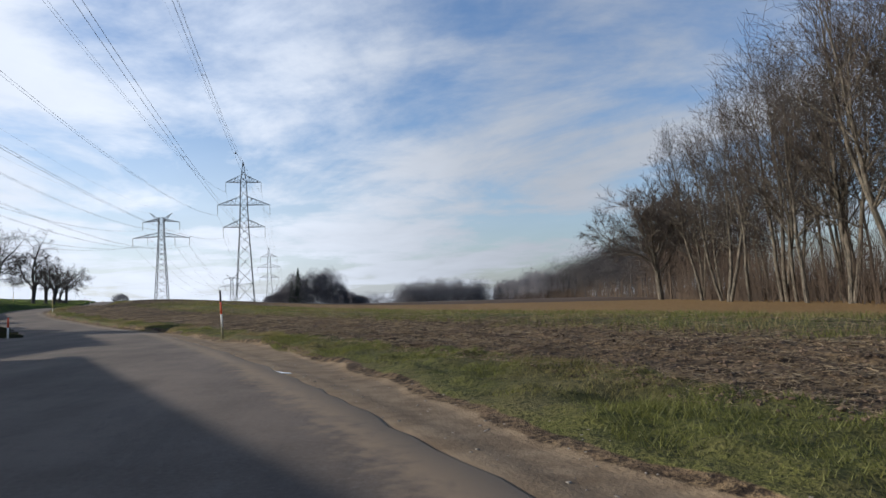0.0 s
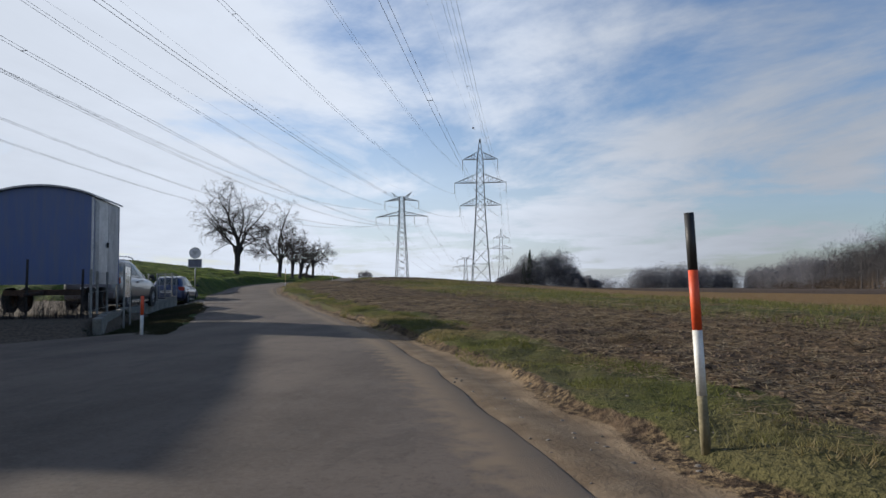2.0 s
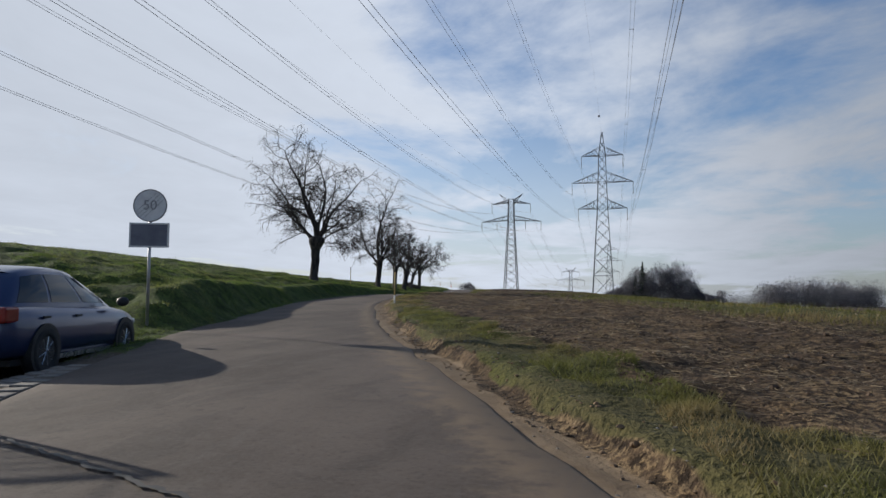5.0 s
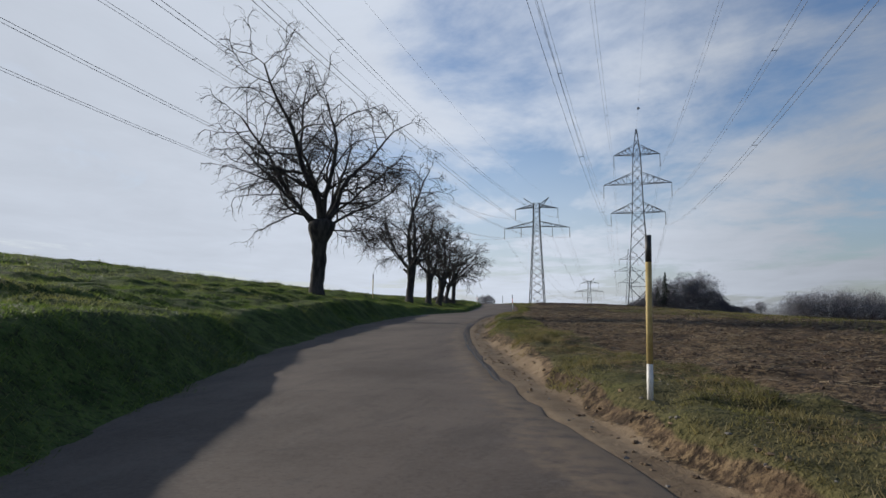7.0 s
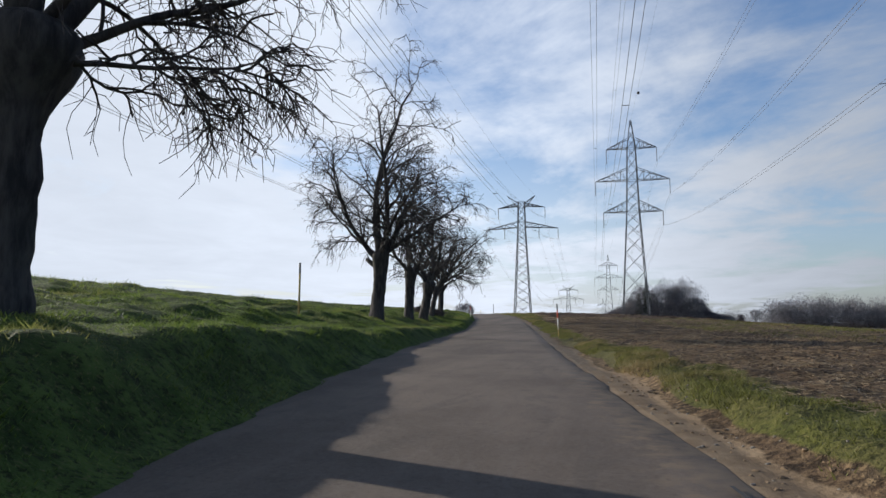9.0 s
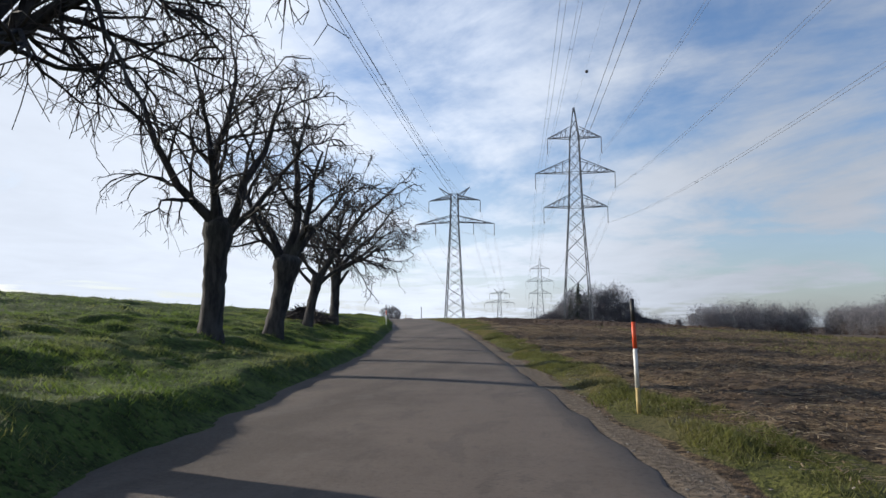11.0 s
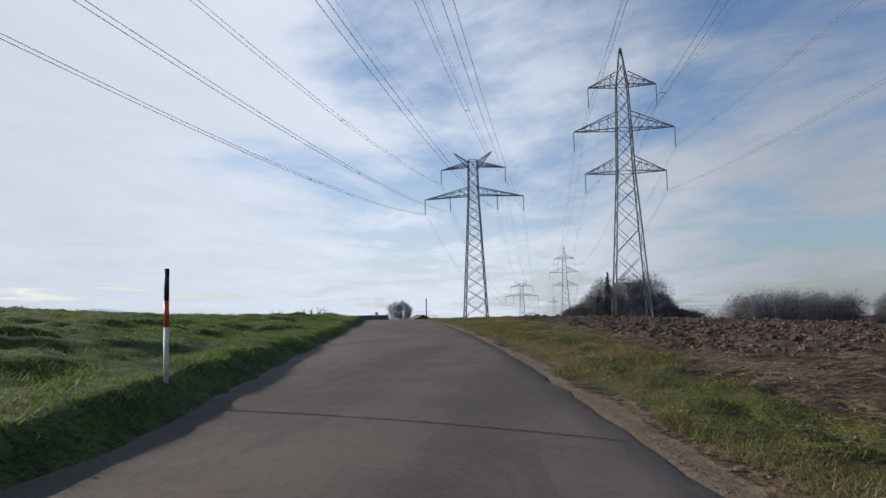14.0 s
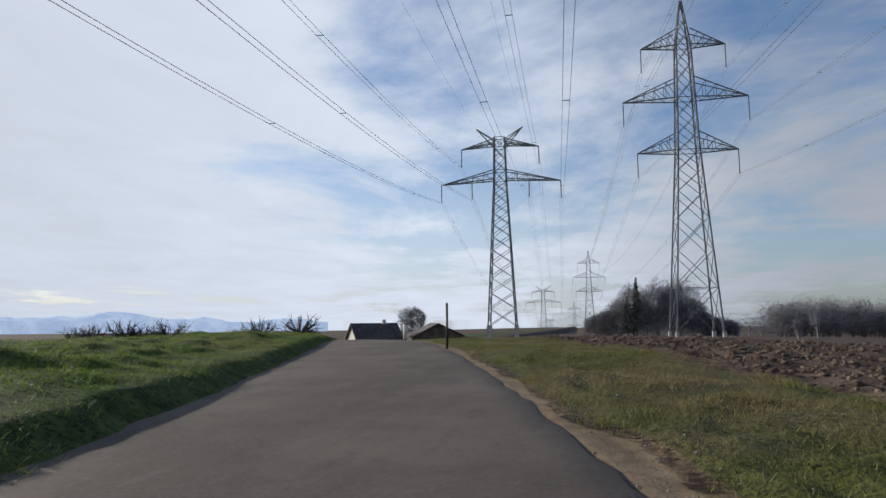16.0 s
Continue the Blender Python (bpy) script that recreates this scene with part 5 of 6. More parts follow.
def car(x, y, turn, z, p, lower, label, L=4.3, W=1.78, H=1.46, rails=False, boxy=0.0, group="parked cars"):
    """A hatchback or estate that heads along +y: lofted body, greenhouse, lamps, wheels."""
    t = empty("parked_car", x, y, gz(x, y), turn)
    h = H / 1.46
    r = 0.315 + 0.02 * (H > 1.6)
    n = 36
    at = [-1, -0.975, -0.9, -0.7, -0.3, 0.1, 0.42, 0.66, 0.86, 0.965, 1.0]
    half_w = [0.70, 0.84, 0.945, 0.985, 1, 1, 0.99, 0.965, 0.89, 0.76, 0.60]
    floor_z = [0.42, 0.34, 0.27, 0.22, 0.20, 0.20, 0.20, 0.22, 0.25, 0.30, 0.38]
    belt_z = [0.80, 0.89, 0.935, 0.935, 0.93, 0.91, 0.885, 0.83, 0.75, 0.66, 0.56]
    sect = [(0, 0), (0.80, 0), (0.93, 0.08), (0.985, 0.24), (1.0, 0.46), (0.99, 0.66), (0.965, 0.84), (0.91, 0.95), (0.80, 1.0), (0.45, 1.02), (0, 1.03)]
    sect = sect + [(-u, v) for u, v in sect[-2:0:-1]]
    k = len(sect)
    bm, rows = bmesh.new(), []
    for i in range(n + 1):
        f = math.sin((i / n - 0.5) * math.pi)
        hw, lo, hi = (float(np.interp(f, at, c)) for c in (half_w, floor_z, belt_z))
        hw, hi = hw * W / 2, hi * h
        rows.append([bm.verts.new((hw * u, f * L / 2, lo + (hi - lo) * v)) for u, v in sect])
    for a, b in zip(rows[:-1], rows[1:]):
        for i in range(k):
            bm.faces.new((a[i], b[i], b[(i + 1) % k], a[(i + 1) % k]))
    bm.faces.new(rows[0]), bm.faces.new(rows[-1][::-1])
    bmesh.ops.recalc_face_normals(bm, faces=bm.faces)
    body = smooth(part("body", bm, p, t))
    # greenhouse: belt and roof lines, from the tail (0) to the bonnet (1)
    rb, rf = -L / 2 + 0.16, 0.25 * L
    r0, r1 = rb + 0.46 - 0.26 * boxy, rf - 0.86
    tw, bw, top, belt = 0.66 * W / 2, 0.885 * W / 2, H - 0.03, 0.90 * h
    G = [(rb, r0), (0, 0), (0, 0), (rf, r1)]

    def skin(u, v, sg, out=0.0):
        """A point of the cabin's side: u along the car, v from the belt to the roof."""
        slim = 1 - 0.13 * abs(2 * u - 1) ** 3
        arch = 0.10 * (abs(2 * u - 0.95) ** 2.4)
        zb, zt = belt + 0.035 * (1 - u) - 0.03, top - arch * h
        return Vector((sg * ((bw + (tw - bw) * v + 0.035 * math.sin(math.pi * v)) * slim + out), (rb + (rf - rb) * u) * (1 - v) + (r0 + (r1 - r0) * u) * v, zb + (zt - zb) * v))

    def across(u, v, w, out=0.0):
        """A point of the rear (u = 0) or front (u = 1) end: w from side to side."""
        a, b = skin(u, v, -1), skin(u, v, 1)
        q = a.lerp(b, w)
        sg = 1 if u else -1
        return q + Vector((0, sg * (0.11 * (1 - (2 * w - 1) ** 2) + out), 0.03 * (1 - (2 * w - 1) ** 2) * v + out * 0.6))

    def sheet_of(fn, us, vs, bm):
        g = [[bm.verts.new(fn(u, v)) for u in us] for v in vs]
        for a, b in zip(g[:-1], g[1:]):
            for i in range(len(us) - 1):
                bm.faces.new((a[i], a[i + 1], b[i + 1], b[i]))

    def span(a, b, m):
        return [a + (b - a) * i / m for i in range(m + 1)]

    bm = bmesh.new()
    for sg in (-1, 1):
        sheet_of(lambda u, v: skin(u, v, sg), span(0, 1, 14), span(0, 1, 6), bm)
    for e in (0, 1):
        sheet_of(lambda w, v: across(e, v, w), span(0, 1, 10), span(0, 1, 6), bm)

    def lid(u, w):
        a, b = skin(u, 1, -1), skin(u, 1, 1)
        q = a.lerp(b, w)
        bow = 1 - (2 * w - 1) ** 2
        ends = 0.11 * bow * ((1 if u > 0.5 else -1) * abs(2 * u - 1) ** 4)
        return q + Vector((0, ends, 0.045 * bow ** 0.6))

    sheet_of(lid, span(0, 1, 14), span(0, 1, 10), bm)
    bmesh.ops.remove_doubles(bm, verts=bm.verts, dist=0.004)
    bmesh.ops.recalc_face_normals(bm, faces=bm.faces)
    smooth(part("cabin", bm, p, t))

    def pane(name, fn, us, vs):
        """A curved glass pane that stands a little proud of the cabin."""
        bm = bmesh.new()
        sheet_of(lambda u, v: fn(u, v), us, vs, bm)
        bmesh.ops.recalc_face_normals(bm, faces=bm.faces)
        smooth(part(name, bm, M_GLASS, t, "dark tinted glass"))

    for sg in (-1, 1):
        for a, b in ((0.07, 0.30), (0.33, 0.62), (0.65, 0.95)):
            pane("side_window", lambda u, v: skin(u, v, sg, 0.006), span(a, b, 5), span(0.14, 0.86, 5))
    pane("rear_window", lambda w, v: across(0, v, w, 0.007), span(0.10, 0.90, 8), span(0.22, 0.88, 4))
    pane("windscreen", lambda w, v: across(1, v, w, 0.007), span(0.06, 0.94, 8), span(0.08, 0.94, 4))
    for sg in (-1, 1):
        for a in (-0.72, 0.10):
            part("door_handle", boxed(sg * 0.885 * W / 1.78 - 0.015, sg * 0.885 * W / 1.78 + 0.015, a - 0.55, a - 0.40, 0.76 * h, 0.79 * h), M_TRIM, body)
        mirror = bmesh.new()
        bmesh.ops.create_uvsphere(mirror, u_segments=10, v_segments=6, radius=0.5, matrix=Matrix.Translation((sg * (bw + 0.17), 0.86, belt + 0.06)) @ Matrix.Diagonal((0.20, 0.12, 0.15, 1)))
        smooth(part("mirror", mirror, M_TRIM, t))
        part("sill", boxed(sg * 0.80 * W / 1.78 - 0.05, sg * 0.80 * W / 1.78 + 0.05, -0.95, 0.95, 0.19, 0.25), lower, t)
        lamp = bmesh.new()
        box(lamp, sg * 0.68 * W / 1.78 - 0.12, sg * 0.68 * W / 1.78 + 0.15, -L / 2 + 0.0, -L / 2 + 0.30, 0.72 * h, 0.92 * h, bevel=0.03)
        part("tail_lamp", lamp, M_LAMP_R, t, "red tail lamp")
        lamp = bmesh.new()
        box(lamp, sg * 0.62 * W / 1.78 - 0.13, sg * 0.62 * W / 1.78 + 0.12, L / 2 - 0.36, L / 2 - 0.10, 0.56 * h, 0.66 * h, bevel=0.03)
        part("headlamp", lamp, M_LAMP_W, t, "clear headlamp")
        for a in (-L / 2 + 0.82, L / 2 - 0.82):
            arch = rod(bmesh.new(), (sg * (0.80 * W / 1.78), a, r + 0.01), (sg * (0.893 * W / 1.78), a, r + 0.01), r + 0.035, 24)
            part("wheel_arch", arch, M_TRIM, body)
            wheel(t, sg * 0.80 * W / 1.78, a, r, r, 0.20, M_CHROME)
        if rails:
            s = Soup()
            pts = [Vector((sg * tw * 0.98, yy, top + q)) for yy, q in ((G[0][1] + 0.1, 0.02), (G[0][1] + 0.25, 0.09), (-0.5, 0.115), (G[3][1] - 0.3, 0.085), (G[3][1] - 0.12, 0.02))]
            s.tube(pts, [0.018] * 5, 6)
            part("roof_rail", s.data(), M_CHROME, t)
    part("rear_bumper", boxed(-0.74 * W / 1.78, 0.74 * W / 1.78, -L / 2 - 0.03, -L / 2 + 0.10, 0.34, 0.56, bevel=0.03), p, t)
    part("front_bumper", boxed(-0.62 * W / 1.78, 0.62 * W / 1.78, L / 2 - 0.10, L / 2 + 0.02, 0.30, 0.50, bevel=0.03), p, t)
    plate = part("number_plate", boxed(-0.25, 0.25, -L / 2 - 0.045, -L / 2 - 0.03, 0.60, 0.71), M_WHITEP, t, "white number plate")
    part("text_bar", boxed(-0.19, 0.19, -L / 2 - 0.049, -L / 2 - 0.0455, 0.635, 0.675), M_TRIM, plate)
    part("antenna", rod(bmesh.new(), (0, G[0][1] + 0.15, top + 0.03), (0, G[0][1] + 0.02, top + 0.11), 0.012, 6), M_TRIM, t)
    part("underbody", boxed(-0.74 * W / 1.78, 0.74 * W / 1.78, -L / 2 + 0.3, L / 2 - 0.3, 0.17, 0.24), M_TRIM, t)
    return tagged(t, label, "car", group)


P_BLUE = paint("dark_blue_car_paint", (0.022, 0.035, 0.095), (0.035, 0.052, 0.125))
P_SILVER = paint("silver_car_paint", (0.28, 0.29, 0.31), (0.38, 0.39, 0.41), 0.5)
P_GREY = paint("dark_silver_car_paint", (0.125, 0.128, 0.138), (0.185, 0.188, 0.198), 0.4)
P_DARK = paint("charcoal_car_paint", (0.030, 0.032, 0.038), (0.050, 0.052, 0.060))
car(-22.5, 47.98, 20, 0.05, P_BLUE, M_CHROME, "dark blue hatchback parked on a paved bay beside the lane", 4.0, 1.75, 1.42)
car(-20.75, 41.3, 18, 0.33, P_SILVER, M_CHROME, "silver estate car parked in the raised yard", 4.3, 1.74, 1.43)
car(-17.8, 36.6, 17, 0.33, P_GREY, M_CHROME, "dark silver-grey people carrier with roof rails parked in the yard", 4.3, 1.76, 1.62, True, 0.9)
car(-24.9, 45.4, 30, 0.25, P_DARK, M_TRIM, "charcoal car parked at the back of the yard", 4.1, 1.74, 1.42)


# ---- yard edge ----
M_MESH = simple("green_grey_wire", (0.16, 0.17, 0.17), (0.26, 0.27, 0.27), 0.5, 0.5, 6, 60, 0.05)
M_BOARD = simple("shiny_metal_board", (0.66, 0.67, 0.68), (0.76, 0.77, 0.78), 0.22, 0.9, 2, 30, 0.02)
M_PAVE = simple("paving_stone", (0.11, 0.098, 0.082), (0.20, 0.180, 0.155), 0.9, 0, 3, 40, 0.4)
WALL_LINE = [(-12.9, 29.2), (-14.2, 31.2), (-15.7, 34.0), (-17.2, 37.2), (-18.6, 40.4), (-19.6, 42.8), (-20.25, 44.3)]


M_OLDWALL = simple("mossy_concrete", (0.10, 0.10, 0.085), (0.24, 0.23, 0.205), 0.95, 0, 2.2, 26, 0.6)


def low_wall():
    t = empty("low_wall", -12.9, 29.2, 0.0)
    n = 15
    for i in range(n):
        a, _ = along(WALL_LINE, i / n)
        b, _ = along(WALL_LINE, min(1, (i + 1) / n))
        d = (b - a).length
        m = pose(a.x + 12.9, a.y - 29.2, road_z(a.y) - 0.1, 0, 0, math.degrees(math.atan2(b.y - a.y, b.x - a.x)))
        part("block", boxed(0.008, d - 0.008, -0.09, 0.09, 0.0, 0.40 + 0.02 * ((i * 7) % 3), bevel=0.014), M_OLDWALL, t, at=Matrix(m))
    tagged(t, "low wall of weathered concrete blocks edging the yard", "wall")


low_wall()


def fence():
    t = empty("yard_fence", -12.9, 29.2, 0.45)
    n = 9
    tops = []
    for i in range(n + 1):
        p, _ = along(WALL_LINE, i / n)
        h = 1.05
        q = Vector((p.x + 12.9 - 0.16, p.y - 29.2, float(road_z(p.y)) - 0.12))
        part("post", rod(bmesh.new(), q, q + Vector((0, 0, h)), 0.03, 8), M_MESH, t)
        tops.append(q)
    for a, b in zip(tops[:-1], tops[1:]):
        s = Soup()
        for z in (0.12, 0.55, 1.0):
            s.bar(a + Vector((0, 0, z)), b + Vector((0, 0, z)), 0.008)
        part("wire", s.data(), M_MESH, t)
    return tagged(t, "thin wire fence on grey posts above the low wall", "fence")


fence()


def panel(x, y, turn, w, z0, z1, label):
    t = empty("board_panel", x, y, z0, turn)
    part("sheet", boxed(-w / 2 + 0.02, w / 2 - 0.02, -0.012, 0.012, z1 - z0 - 0.80, z1 - z0, bevel=0.004), M_BOARD, t, "shiny sheet that mirrors sky and field")
    for sg in (-1, 1):
        part("post", boxed(sg * w / 2 - 0.02, sg * w / 2 + 0.02, -0.02, 0.02, -0.1, z1 - z0 + 0.01), M_MESH, t)
    return tagged(t, label, "panel")


panel(-14.3, 32.25, 116, 0.98, gz(-14.3, 32.25), 1.52, "shiny metal board on posts beside the caravan")


def gate_panel():
    t = empty("gate_panel", -20.2, 44.35, 0.42, 25)
    s = Soup()
    for a, b in (((-0.75, 0, 0.0), (-0.75, 0, 1.12)), ((0.0, 0, 0.0), (0.0, 0, 1.12)), ((-0.75, 0, 0.03), (0, 0, 0.03)), ((-0.75, 0, 1.1), (0, 0, 1.1))):
        s.bar(a, b, 0.032)
    part("frame", s.data(), M_MESH, t, "pale metal frame")
    s = Soup()
    for k in range(1, 14):
        s.bar((-0.75 + k * 0.0535, 0, 0.04), (-0.75 + k * 0.0535, 0, 1.09), 0.008)
    for k in range(1, 16):
        s.bar((-0.74, 0, 0.04 + k * 0.068), (0, 0, 0.04 + k * 0.068), 0.008)
    part("mesh", s.data(), M_MESH, t)
    return tagged(t, "pale metal mesh panel at the end of the low wall", "panel")


gate_panel()


# ---- farm buildings beside and beyond the lane ----
M_WALLP = simple("pale_render", (0.42, 0.39, 0.34), (0.60, 0.57, 0.51), 0.9, 0, 0.6, 12, 0.2)
M_TILE = simple("dark_roof_tile", (0.045, 0.035, 0.032), (0.105, 0.080, 0.070), 0.8, 0, 0.8, 9, 0.5)
M_PLANK = simple("dark_boards", (0.06, 0.045, 0.033), (0.14, 0.105, 0.075), 0.85, 0, 1.0, 14, 0.4)


def house(x, y, z, turn, w, l, eave, ridge, label, wall=None, windows=True, over=0.5):
    """Gabled house, its ridge along its own x axis."""
    t = empty("farmhouse", x, y, z, turn)
    bm = bmesh.new()
    rows = [[bm.verts.new((sx * l / 2, yy, zz)) for yy, zz in ((-w / 2, -1.0), (w / 2, -1.0), (w / 2, eave), (0, ridge), (-w / 2, eave))] for sx in (-1, 1)]
    for i in range(5):
        bm.faces.new((rows[0][i], rows[0][(i + 1) % 5], rows[1][(i + 1) % 5], rows[1][i]))
    bm.faces.new(rows[0][::-1]), bm.faces.new(rows[1])
    bmesh.ops.recalc_face_normals(bm, faces=bm.faces)
    body = part("wall", bm, wall or M_WALLP, t)
    slope = (ridge - eave) / (w / 2)
    for sg in (-1, 1):
        bm = bmesh.new()
        y1, z1 = sg * (w / 2 + over), eave - slope * over
        a = [bm.verts.new((sx * (l / 2 + over), yy, zz)) for sx in (-1, 1) for yy, zz in ((0, ridge + 0.05), (y1, z1 + 0.05), (y1, z1 + 0.25), (0, ridge + 0.25))]
        for q in ((0, 1, 2, 3), (7, 6, 5, 4), (0, 4, 5, 1), (1, 5, 6, 2), (2, 6, 7, 3), (3, 7, 4, 0)):
            bm.faces.new([a[i] for i in q])
        bmesh.ops.recalc_face_normals(bm, faces=bm.faces)
        part("roof", bm, M_TILE, t, "dark tiled roof slope")
    if windows:
        for k in range(3):
            xx = (k - 1) * l * 0.28
            win = part("window", boxed(xx - 0.5, xx + 0.5, -w / 2 - 0.04, -w / 2 + 0.05, 1.0, 2.2), M_WHITEP, t)
            part("pane", boxed(xx - 0.42, xx + 0.42, -w / 2 - 0.05, -w / 2 - 0.03, 1.08, 2.12), M_GLASS, win)
        part("chimney", boxed(l * 0.2, l * 0.2 + 0.6, -0.3, 0.3, ridge - 0.3, ridge + 0.9), M_WALLP, t)
    return tagged(t, label, "house")


house(-83.4, 266.0, -4.9, 38, 9.0, 8.6, 3.4, 7.3, "farmhouse with a broad dark tiled roof below the crest")
house(-72.6, 271.0, -4.9, 112, 9.0, 10.0, 5.0, 7.2, "dark boarded barn with a tiled roof below the crest", M_PLANK, False)
house(-14.33, 6.33, 0.1, 114, 9.0, 20.5, 3.1, 4.67, "farm shed that shades the lane", M_PLANK, False, 0.4)
house(-25.9, 28.5, 0.1, 114.0, 6.0, 8.4, 4.8, 5.95, "timber barn behind the yard", M_PLANK, False, 0.3)
house(-24.6, 22.2, 0.1, 86.0, 6.0, 7.0, 4.65, 5.8, "timber barn that shades the yard entrance", M_PLANK, False, 0.3)


def orchard_tree(seed):
    rng = random.Random(seed)
    s, w = Soup(), Soup()
    w.tube([Vector((0, 0, -0.2)), Vector((0.1, 0, 0.8)), Vector((0.05, 0.1, 1.6))], [0.22, 0.18, 0.15], 6)
    for i in range(60):
        spin = rng.uniform(0, 6.28)
        d = Vector((math.cos(spin), math.sin(spin), rng.uniform(0.0, 1.3)))
        a, b = wander(Vector((0.05, 0.1, 1.5)), d, rng.uniform(1.6, 2.9), 0.09, 0.03, 4, rng, 0.25, 0.02)
        w.tube(a, b, 3)
        for _ in range(4):
            j = rng.randint(1, 4)
            c, e = wander(a[j], off_axis(d, rng.uniform(0.4, 1.2), rng.uniform(0, 6.28)), rng.uniform(0.5, 1.1), 0.04, 0.015, 2, rng, 0.3, 0.02)
            s.tube(c, e, 3)
    t = empty("orchard_tree", 0, 0, 0)
    part("trunk", w.data(), M_BARK, t)
    part("crown", s.data(), M_TWIG, t, "bare twigs")
    return tagged(t, "small bare orchard tree on the far slope", "tree", "orchard trees")


OT = orchard_tree(7)
SPOTS = [(-100.4, 211.0, 0.86), (-97.6, 213.3, 1.0), (-96.0, 214.6, 0.86), (-93.5, 216.3, 1.0), (-84.2, 221.9, 1.02), (-79.7, 224.1, 1.12), (-108.0, 218.0, 0.95)]
for i, (x, y, k) in enumerate(SPOTS):
    m = pose(x, y, gz(x, y) + 0.0, 0, 0, 47 * i)
    ob = OT if i == 0 else copy_thing(OT, m)
    ob.matrix_basis = m @ Matrix.Diagonal((k, k, k, 1))
dome_wood("garden_tree", [(-82.2, 289.0), (-81.8, 289.5)], 1, 0.5, 6.8, 7.2, "round bare tree behind the farm buildings", 86, r=0.10, lumps=150, shoots=250, base=0.05, span=0.5, leaf=0.06)


def brush_pile(x, y, seed, n=1500, w=1.5, h=0.68):
    rng = random.Random(seed)
    t = empty("brush_pile", x, y, gz(x, y))
    s = Soup()
    for i in range(n):
        a, r = rng.uniform(0, 6.28), abs(rng.gauss(0, 0.42))
        p = Vector((math.cos(a) * r * w, math.sin(a) * r * 0.8, max(0.02, h * (1 - r) * rng.random())))
        spin = rng.uniform(0, 6.28)
        q, b = wander(p, Vector((math.cos(spin), math.sin(spin), rng.uniform(-0.6, 0.5))), rng.uniform(0.15, 0.5), 0.018, 0.006, 2, rng, 0.3, -0.03)
        s.tube(q, b, 3)
    part("twig_tangle", s.data(), M_TWIG, t)
    return tagged(t, "tangled heap of cut dark branches on the grass", "brush pile")


brush_pile(-42.4, 117.5, 3, 2000, 1.5, 0.55)
brush_pile(-41.5, 116.4, 4, 200, 0.8, 0.5)


# ---- distant mountains ----
def mountains():
    k = Nodes("haze_glow_mountain")
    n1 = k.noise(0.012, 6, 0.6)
    # Distance haze is put into the pale blue and a steady glow.
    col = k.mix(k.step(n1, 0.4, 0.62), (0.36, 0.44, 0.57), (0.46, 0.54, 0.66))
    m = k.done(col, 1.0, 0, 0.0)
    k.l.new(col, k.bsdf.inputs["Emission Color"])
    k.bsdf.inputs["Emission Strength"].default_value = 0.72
    v, f = [], []
    n = 420
    for i in range(n + 1):
        az = radians(80 - 58 * i / n)
        p = np.array([float(i)])
        peak = 30 + 62 * float(vnoise(p, p * 0, 60, 41)[0]) + 24 * float(vnoise(p, p * 0, 22, 42)[0]) + 10 * float(vnoise(p, p * 0, 7, 43)[0]) + 4 * float(vnoise(p, p * 0, 2.5, 44)[0])
        peak = max(8, peak * 0.72) * min(1.0, (n - i) / 30 + 0.15)
        for rr, z in ((4250, -160), (4300, peak * 0.45), (4400, peak)):
            v.append((-rr * math.sin(az), rr * math.cos(az), z))
    for i in range(n):
        for q in range(2):
            a = i * 3 + q
            f.append((a, a + 3, a + 4, a + 1))
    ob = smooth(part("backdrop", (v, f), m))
    tagged(ob, "hazy blue snow-dusted mountain range on the horizon", "mountains", kind="structure")


mountains()


# ---- grass, straw and clods ----
rs = np.random.RandomState(17)


def turf(name, x, y, h, w, spread, material, label):
    """Short grass: one slim triangle a blade."""
    n = len(x)
    z = ground_z(x, y) - 0.012
    a, b = rs.uniform(0, 2 * np.pi, n), rs.uniform(0, 2 * np.pi, n)
    base = np.stack([x, y, z], -1)
    side = np.stack([np.cos(a) * w, np.sin(a) * w, 0 * w], -1) / 2
    tip = base + np.stack([np.cos(b) * spread * h, np.sin(b) * spread * h, h + 0.012], -1)
    v = np.stack([base - side, base + side, tip], 1).reshape(-1, 3)
    me = bpy.data.meshes.new(name)
    me.vertices.add(len(v))
    me.vertices.foreach_set("co", v.ravel())
    me.loops.add(3 * n)
    me.loops.foreach_set("vertex_index", np.arange(3 * n))
    me.polygons.add(n)
    me.polygons.foreach_set("loop_start", np.arange(n) * 3)
    me.update()
    me.validate()
    me.materials.append(material)
    return tagged(new(name, me), label, "grass", kind="stuff")


def strip(n, inner, outer, y0, y1, clump=-0.3, seed=3):
    """Random spots between two curves of distance from the asphalt's edge."""
    y = rs.uniform(y0, y1, n)
    a, b = inner(y), outer(y)
    d = a + (b - a) * rs.uniform(0, 1, n)
    x = edge_x(y) + d / lean(y)
    d = d + 0.35 * vnoise(x, y, 1.3, seed + 5)
    x = edge_x(y) + d / lean(y)
    keep = vnoise(x, y, 0.5, seed) + 0.7 * vnoise(x, y, 1.6, seed + 1) + rs.uniform(-0.6, 0.6, n) > clump
    return x[keep], y[keep], d[keep]


def curve(ys, ds):
    return lambda y: np.interp(y, ys, ds)


